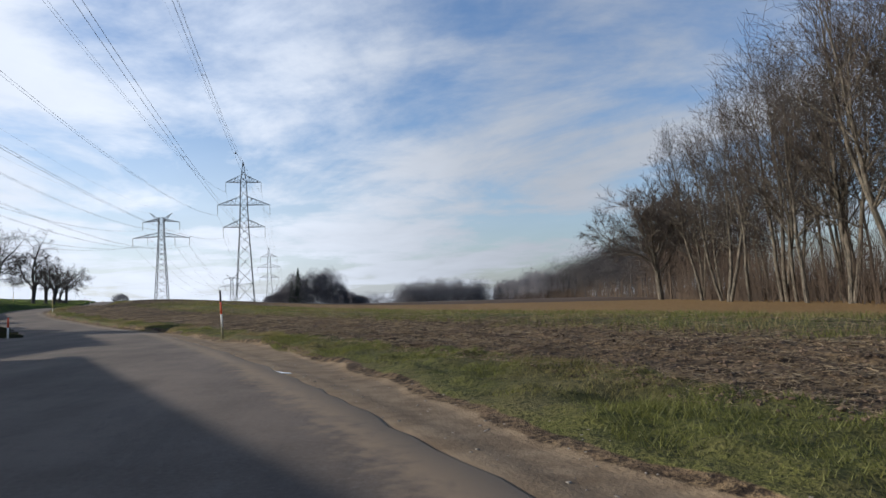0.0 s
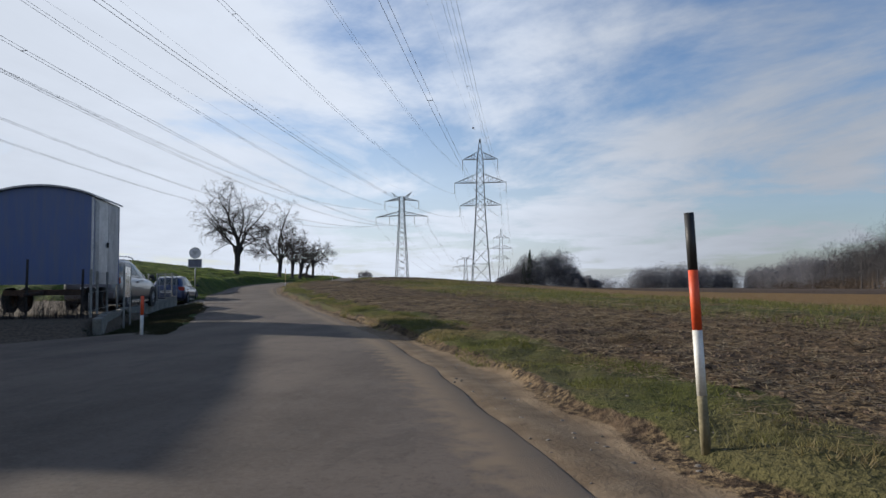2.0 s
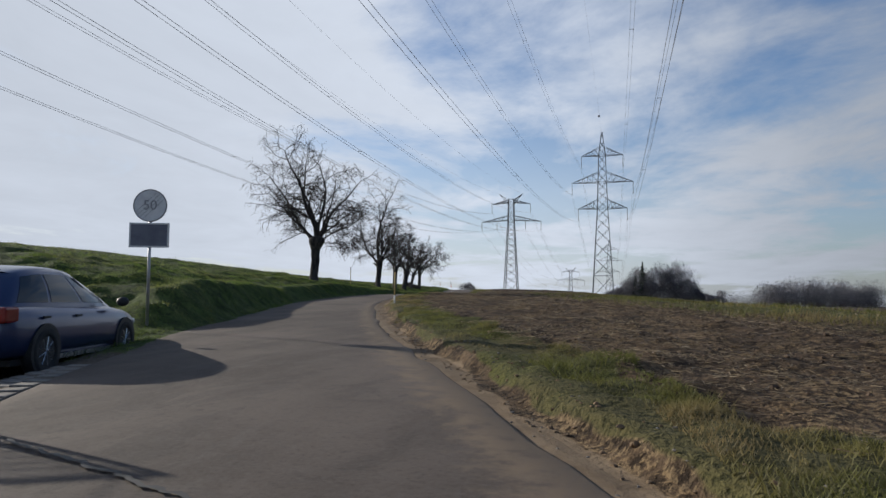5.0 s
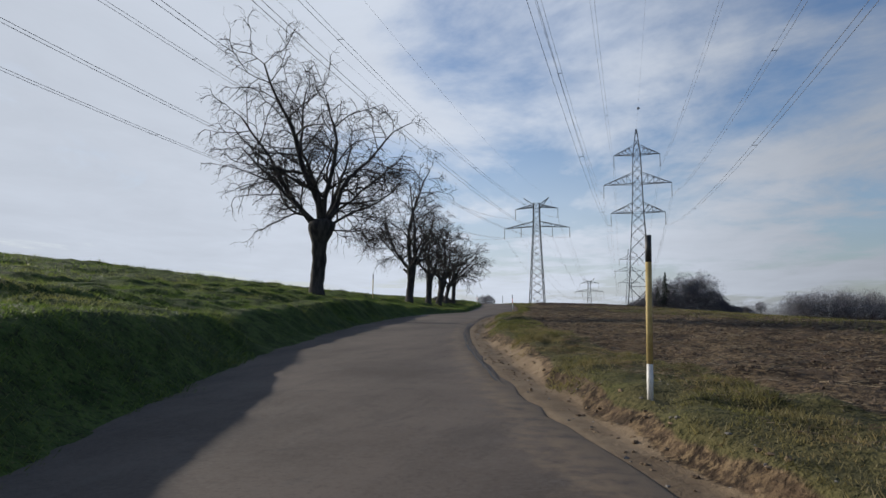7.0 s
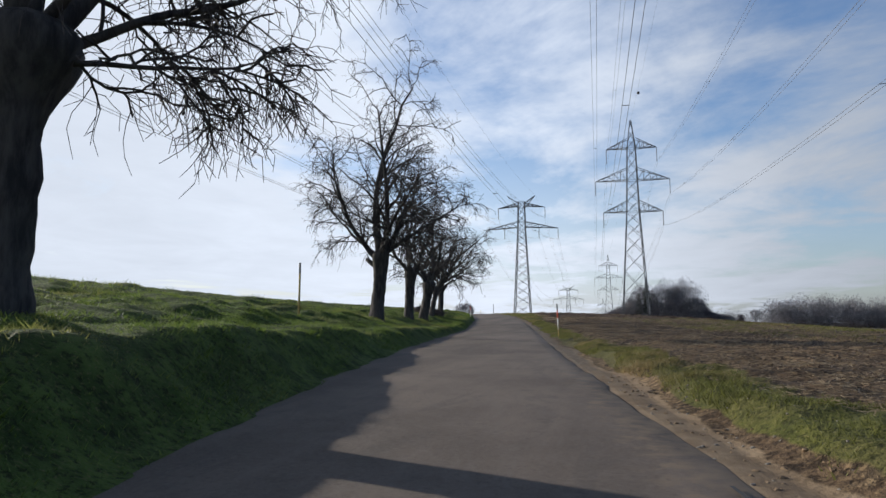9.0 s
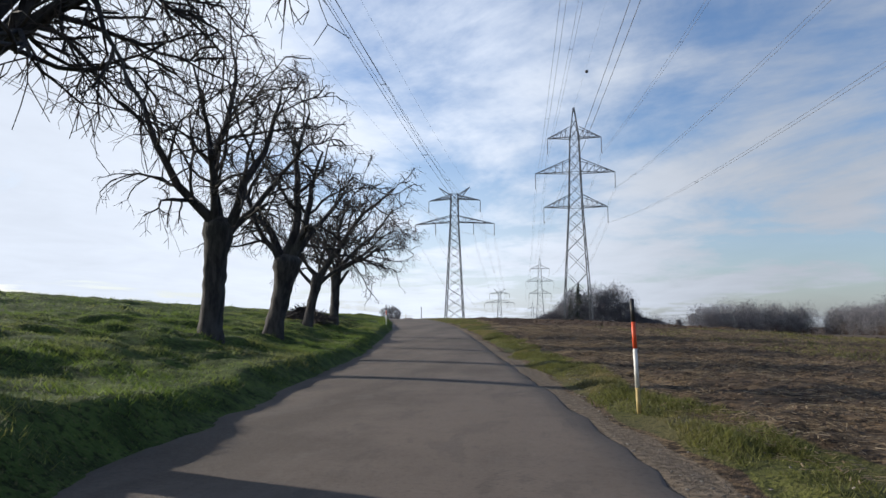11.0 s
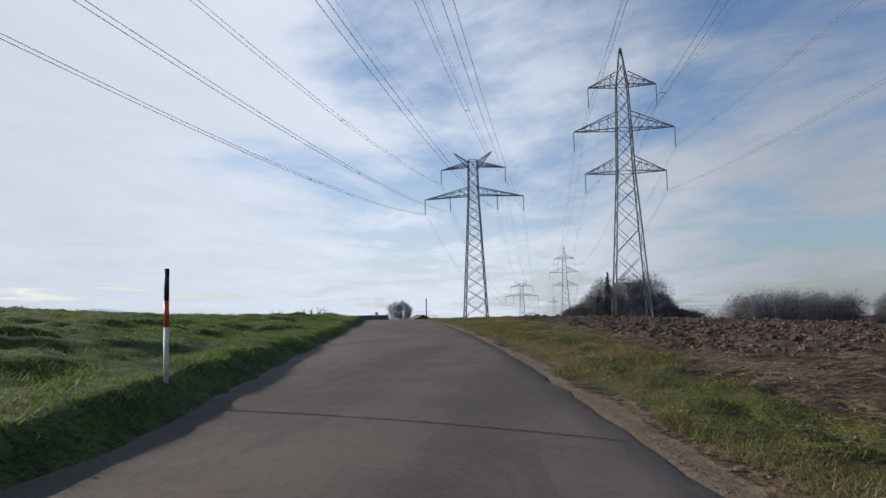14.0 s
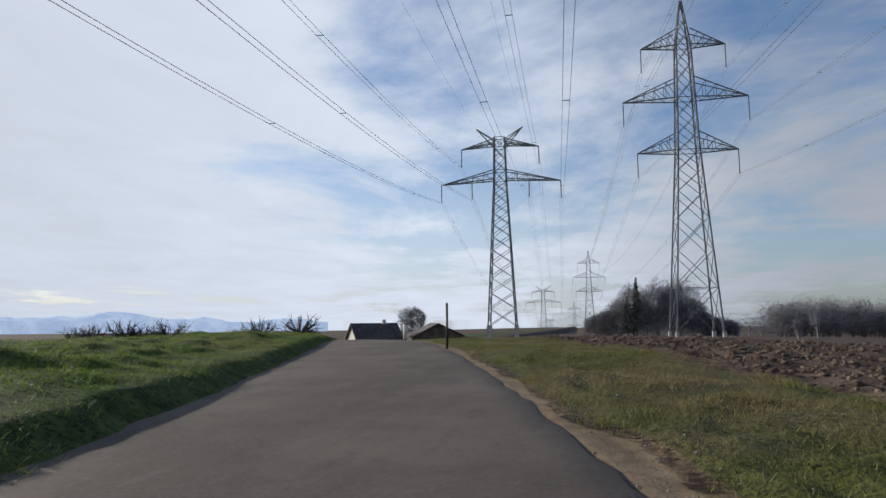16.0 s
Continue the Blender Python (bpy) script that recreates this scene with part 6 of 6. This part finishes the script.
x, y, d = strip(290000, curve([0, 10, 16, 22, 30, 75, 95, 176], [1.05, 1.25, 1.35, 0.9, 0.62, 0.62, 0.50, 0.30]), curve([0, 8, 16, 22, 30, 46, 60, 72, 90, 110, 125, 135, 150, 165, 176], [3.2, 3.4, 2.4, 2.1, 1.85, 1.7, 1.75, 1.7, 1.35, 1.25, 1.4, 2.4, 3.6, 4.6, 5.4]), 1, 176, -0.45, 3)
tall = np.clip(1 + 0.9 * vnoise(x, y, 0.7, 53), 0.3, 2)
turf("verge_grass", x, y, rs.uniform(0.018, 0.060, len(x)) * tall ** 1.4, rs.uniform(0.007, 0.013, len(x)) * (1 + (y > 60) * 0.25), 0.85, M_VERGE, "short olive-green verge grass beside the lane")
x, y, d = strip(430000, curve([47, 200], [-9.5, -9.5]), curve([47, 57, 77, 90, 200], [-3.95, -3.5, -3.5, -3.9, -3.75]), 47.5, 172, -0.3, 7)
tall = np.clip(1 + 0.9 * vnoise(x, y, 0.5, 57), 0.25, 1.7)
turf("bank_grass", x, y, rs.uniform(0.022, 0.068, len(x)) * tall, rs.uniform(0.008, 0.017, len(x)), 1.3, M_GRASS, "lush tufted grass on the bank")
x, y, d = strip(190000, curve([44, 200], [-36, -36]), curve([44, 200], [-9.3, -9.3]), 46, 190, -0.25, 9)
turf("hill_grass", x, y, rs.uniform(0.04, 0.095, len(x)) * np.clip(1 + vnoise(x, y, 1.2, 58), 0.3, 2), rs.uniform(0.018, 0.034, len(x)), 0.9, M_GRASS, "green grass on the hillside")
x, y, d = strip(26000, curve([5, 24], [-16, -16]), curve([5, 24], [-6.1, -6.1]), 6, 23.3, -0.4, 12)
turf("lawn_grass", x, y, rs.uniform(0.03, 0.09, len(x)), rs.uniform(0.010, 0.02, len(x)), 0.9, M_GRASS, "mown grass beside the yard entrance")
x, y, d = strip(60000, curve([28, 45], [-5.75, -5.55]), curve([28, 45], [-3.95, -3.95]), 28.7, 44.2, -0.4, 11)
turf("yard_verge_grass", x, y, rs.uniform(0.03, 0.10, len(x)), rs.uniform(0.012, 0.024, len(x)), 1.0, M_STRIP_SHADE, "dark matted cover below the low wall, yard shade put into its colour")


def litter(name, x, y, length, w, material, label):
    """Flat straws that lie on the soil."""
    n = len(x)
    z = ground_z(x, y) + rs.uniform(0.008, 0.035, n)
    a = rs.uniform(0, np.pi, n)
    along_ = np.stack([np.cos(a) * length, np.sin(a) * length, rs.uniform(-0.25, 0.25, n) * length], -1) / 2
    side = np.stack([-np.sin(a) * w, np.cos(a) * w, rs.uniform(-0.6, 0.6, n) * w], -1) / 2
    c = np.stack([x, y, z], -1)
    v = np.stack([c - along_ - side, c + along_ - side, c + along_ + side, c - along_ + side], 1).reshape(-1, 3)
    me = bpy.data.meshes.new(name)
    me.vertices.add(len(v))
    me.vertices.foreach_set("co", v.ravel())
    me.loops.add(4 * n)
    me.loops.foreach_set("vertex_index", np.arange(4 * n))
    me.polygons.add(n)
    me.polygons.foreach_set("loop_start", np.arange(n) * 4)
    me.update()
    me.validate()
    me.materials.append(material)
    return tagged(new(name, me), label, "straw", kind="stuff")


x, y, d = strip(240000, curve([0, 8, 16, 30, 60, 90, 125, 135, 150], [2.6, 2.8, 1.9, 1.4, 1.3, 1.0, 1.1, 2.2, 3.2]), lambda y: 4.5 + 8.5 * rs.uniform(0, 1, len(y)) ** 1.5, 0, 150, 0.0, 13)
k = tilled(x, y, d) < 0.3
x, y, d = x[k], y[k], d[k]
litter("straw_litter", x, y, rs.uniform(0.03, 0.12, len(x)), rs.uniform(0.004, 0.010, len(x)) * (1 + d / 12), M_STRAW, "pale straw and stalk litter on the field")
x, y, d = strip(170000, curve([0, 8, 16, 45], [3.0, 3.0, 2.3, 2.0]), curve([0, 45], [17, 13]), 1, 45, 0.15, 18)
litter("straw_litter", x, y, rs.uniform(0.03, 0.15, len(x)), rs.uniform(0.004, 0.009, len(x)) * (1 + d / 16), M_STRAW, "short pale maize straws strewn over the dark field")
x, y, d = strip(40000, curve([0, 160], [12, 12]), curve([0, 160], [45, 45]), 0, 155, 0.0, 14)
k = tilled(x, y, d) < 0.3
x, y, d = x[k], y[k], d[k]
litter("straw_litter", x, y, rs.uniform(0.06, 0.22, len(x)), rs.uniform(0.010, 0.022, len(x)), M_STRAW, "pale straw litter farther out on the field")
x, y, d = strip(150000, curve([0, 160], [7.5, 7.5]), curve([0, 160], [22, 22]), 0, 130, 0.1, 15)
k = tilled(x, y, d) < 0.3
x, y, d = x[k], y[k], d[k]
turf("stubble", x, y, rs.uniform(0.06, 0.24, len(x)) * (1 - 0.5 * (y > 75)), 0.014 + 0.0008 * d, 0.5, M_VERGE, "sparse green-brown stubble in the field")


def clods(name, n, d0, d1, y0, y1, s0, s1, only_tilled, label, seed, material=M_SOIL):
    rng = np.random.RandomState(seed)
    y = rng.uniform(y0, y1, n)
    d = d0 + (d1 - d0) * rng.uniform(0, 1, n) ** 1.3
    x = edge_x(y) + d / lean(y)
    t = tilled(x, y, d)
    keep = t > 0.4 if only_tilled else t < 0.3
    x, y = x[keep], y[keep]
    n = len(x)
    z = ground_z(x, y)
    s = rng.uniform(s0, s1, n)
    g = (1 + 5 ** 0.5) / 2
    dirs = np.array([(-1, g, 0), (1, g, 0), (-1, -g, 0), (1, -g, 0), (0, -1, g), (0, 1, g), (0, -1, -g), (0, 1, -g), (g, 0, -1), (g, 0, 1), (-g, 0, -1), (-g, 0, 1)]) / 1.9
    flat = np.stack([rng.uniform(0.7, 1.5, n), rng.uniform(0.7, 1.5, n), rng.uniform(0.45, 0.9, n)], -1)
    v = dirs[None] * rng.uniform(0.62, 1.25, (n, 12, 1)) * flat[:, None] * s[:, None, None]
    spin = rng.uniform(0, 2 * np.pi, n)
    c, q = np.cos(spin)[:, None], np.sin(spin)[:, None]
    v = np.stack([v[..., 0] * c - v[..., 1] * q, v[..., 0] * q + v[..., 1] * c, v[..., 2]], -1) + np.stack([x, y, z], -1)[:, None]
    tri = np.array([(0, 11, 5), (0, 5, 1), (0, 1, 7), (0, 7, 10), (0, 10, 11), (1, 5, 9), (5, 11, 4), (11, 10, 2), (10, 7, 6), (7, 1, 8), (3, 9, 4), (3, 4, 2), (3, 2, 6), (3, 6, 8), (3, 8, 9), (4, 9, 5), (2, 4, 11), (6, 2, 10), (8, 6, 7), (9, 8, 1)])
    f = (np.arange(n)[:, None, None] * 12 + tri[None]).reshape(-1, 3)
    ob = part(name, (v.reshape(-1, 3).tolist(), f.tolist()), material)
    return tagged(ob, label, "soil", kind="stuff")


clods("ploughed_clods", 42000, 2.6, 26, 128, 190, 0.02, 0.075, True, "turned brown clods of ploughed soil", 61)
clods("field_crumbs", 14000, 2.6, 14, 2, 30, 0.010, 0.034, False, "crumbs of dark soil on the field", 65)
clods("field_crumbs", 17000, 2.1, 9, 16, 125, 0.008, 0.032, False, "crumbs of dark soil on the field", 62)
clods("lip_crumbs", 1300, 0.15, 0.70, 28, 84, 0.005, 0.026, False, "crumbled dry clay along the cut verge", 64, M_CLAY)
clods("gutter_crumbs", 2600, 0.05, 1.2, 2, 165, 0.004, 0.018, False, "small stones and crumbs along the sandy road edge", 63, M_PAVE)


def tyre_print(y0, y1, off, label):
    """Lugs pressed up out of the sand by a tractor tyre."""
    s = Soup()
    rng = random.Random(int(y0 * 10))
    n = int((y1 - y0) / 0.20)
    for i in range(n):
        y = y0 + (y1 - y0) * i / n
        x = float(edge_x(y) + (off + rng.uniform(-0.02, 0.02)) / lean(y))
        z = float(ground_z(np.array([x]), np.array([y]))[0])
        a = Vector((x - 0.09, y - 0.05, z + rng.uniform(-0.022, -0.008)))
        s.bar(a, a + Vector((0.08, 0.05, rng.uniform(0.0, 0.012))), rng.uniform(0.018, 0.030))
    # Darker than the sand: the shade of the print is put into the colour.
    ob = part("tyre_print", s.data(), M_SOIL)
    return tagged(ob, label, "tyre print", kind="stuff")


tyre_print(31.0, 36.5, 0.46, "row of tractor tyre lugs in the sandy verge, shade put into their dark tone")


# ---- cracks and joints in the asphalt ----
M_CRACK = simple("bitumen_seam", (0.018, 0.017, 0.016), (0.035, 0.032, 0.030), 0.7, 0, 6, 60, 0.2)


def crack(points, w, label="dark crack in the asphalt"):
    s = Soup()
    rng = random.Random(int(points[0][1] * 100))
    v, f = [], []
    n = 40
    for i in range(n + 1):
        p, out = along(points, i / n)
        j = 0.03 * rng.uniform(-1, 1)
        d = float(road_d(p.x, p.y))
        z = float(road_z(p.y)) + max(-0.03, 0.03 * (1 - ((d + ROAD_W / 2) / (ROAD_W / 2)) ** 2)) + 0.016
        for sg in (-1, 1):
            q = p + out * (sg * w * rng.uniform(0.25, 0.6) + j)
            v.append((q.x, q.y, z))
    for i in range(n):
        f.append((2 * i, 2 * i + 1, 2 * i + 3, 2 * i + 2))
    ob = part("asphalt_crack", (v, f), M_CRACK)
    return tagged(ob, label, "crack", kind="structure")


crack([(-27.1, 74.6), (-26.5, 72.0)], 0.016)
crack([(-26.2, 70.6), (-25.7, 68.2)], 0.016)
crack([(-19.2, 42.2), (-16.6, 41.0), (-15.0, 41.0)], 0.05, "dark tar seam across the mouth of the parking bay")
crack([(-6.3, 17.5), (-5.2, 17.0), (-3.9, 16.7)], 0.03, "dark joint across the asphalt")
crack([(-17.6, 43.6), (-15.6, 42.9)], 0.04, "dark tar seam across the mouth of the parking bay")
def edge_crack(y0, y1):
    """The asphalt breaks off along its right edge."""
    crack([(float(edge_x(y)) - 0.10, y) for y in np.linspace(y0, y1, 6)], 0.03, "dark broken edge of the asphalt")


edge_crack(105.5, 120.6)
edge_crack(131.0, 146.0)
edge_crack(64.0, 78.0)
crack([(-20.6, 51.5), (-18.0, 51.3), (-16.9, 50.9)], 0.03)
crack([(-40.6, 131.2), (-38.9, 131.4)], 0.03)


# ---- puddle and paved bay ----
def puddle():
    """Rainwater in a rut at the asphalt's edge."""
    k = Nodes("still_water")
    m = k.done((0.035, 0.030, 0.024), 0.04, 0, 0.6)
    rng = random.Random(8)
    x0, y0 = 0.02, 9.9
    top, low = [], []
    for i in range(22):
        a = 2 * math.pi * i / 22
        r = 1 + 0.22 * math.sin(3 * a) + rng.uniform(-0.1, 0.1)
        px, py = 0.30 * r * math.cos(a), 0.085 * r * math.sin(a)
        top.append((x0 + px * 0.55 + py * 0.8, y0 - px * 0.8 + py * 0.55))
    z = float(max(ground_z(np.array([p[0] for p in top]), np.array([p[1] for p in top])))) + 0.006
    v = [(x, y, z) for x, y in top] + [(x, y, z - 0.05) for x, y in top]
    f = [tuple(range(22)), tuple(range(43, 21, -1))] + [(i, i + 22, (i + 1) % 22 + 22, (i + 1) % 22) for i in range(22)]
    tagged(part("puddle", (v, f), m), "small rain puddle in a rut beside the asphalt", "puddle")


puddle()


def paved_bay():
    """Small concrete pavers with open joints where the blue car stands."""
    t = empty("paved_bay", -19.0, 44.2, 0.0)
    me = bpy.data.meshes.new("paving_stone")
    bm = boxed(-0.11, 0.11, -0.11, 0.11, -0.05, 0.0, bevel=0.012)
    bm.to_mesh(me)
    bm.free()
    me.materials.append(M_PAVE)
    rng = random.Random(21)
    for i in range(15):
        for j in range(12):
            y = 43.9 + 0.255 * j + 0.05 * i
            x = float(edge_x(y)) - (ROAD_W + 0.12) / float(lean(y)) - 0.255 * i
            if y > 46.8 or (i + j) < 3:
                continue
            ob = new("paving_stone", me)
            ob.parent = t
            ob.matrix_basis = pose(x + 19.0, y - 44.2, gz(x, y) + rng.uniform(0.008, 0.018), rng.uniform(-1, 1), rng.uniform(-1, 1), 26 + rng.uniform(-2, 2))
    tagged(t, "worn concrete pavers with grassy joints on a parking bay", "pavement", kind="structure")


paved_bay()
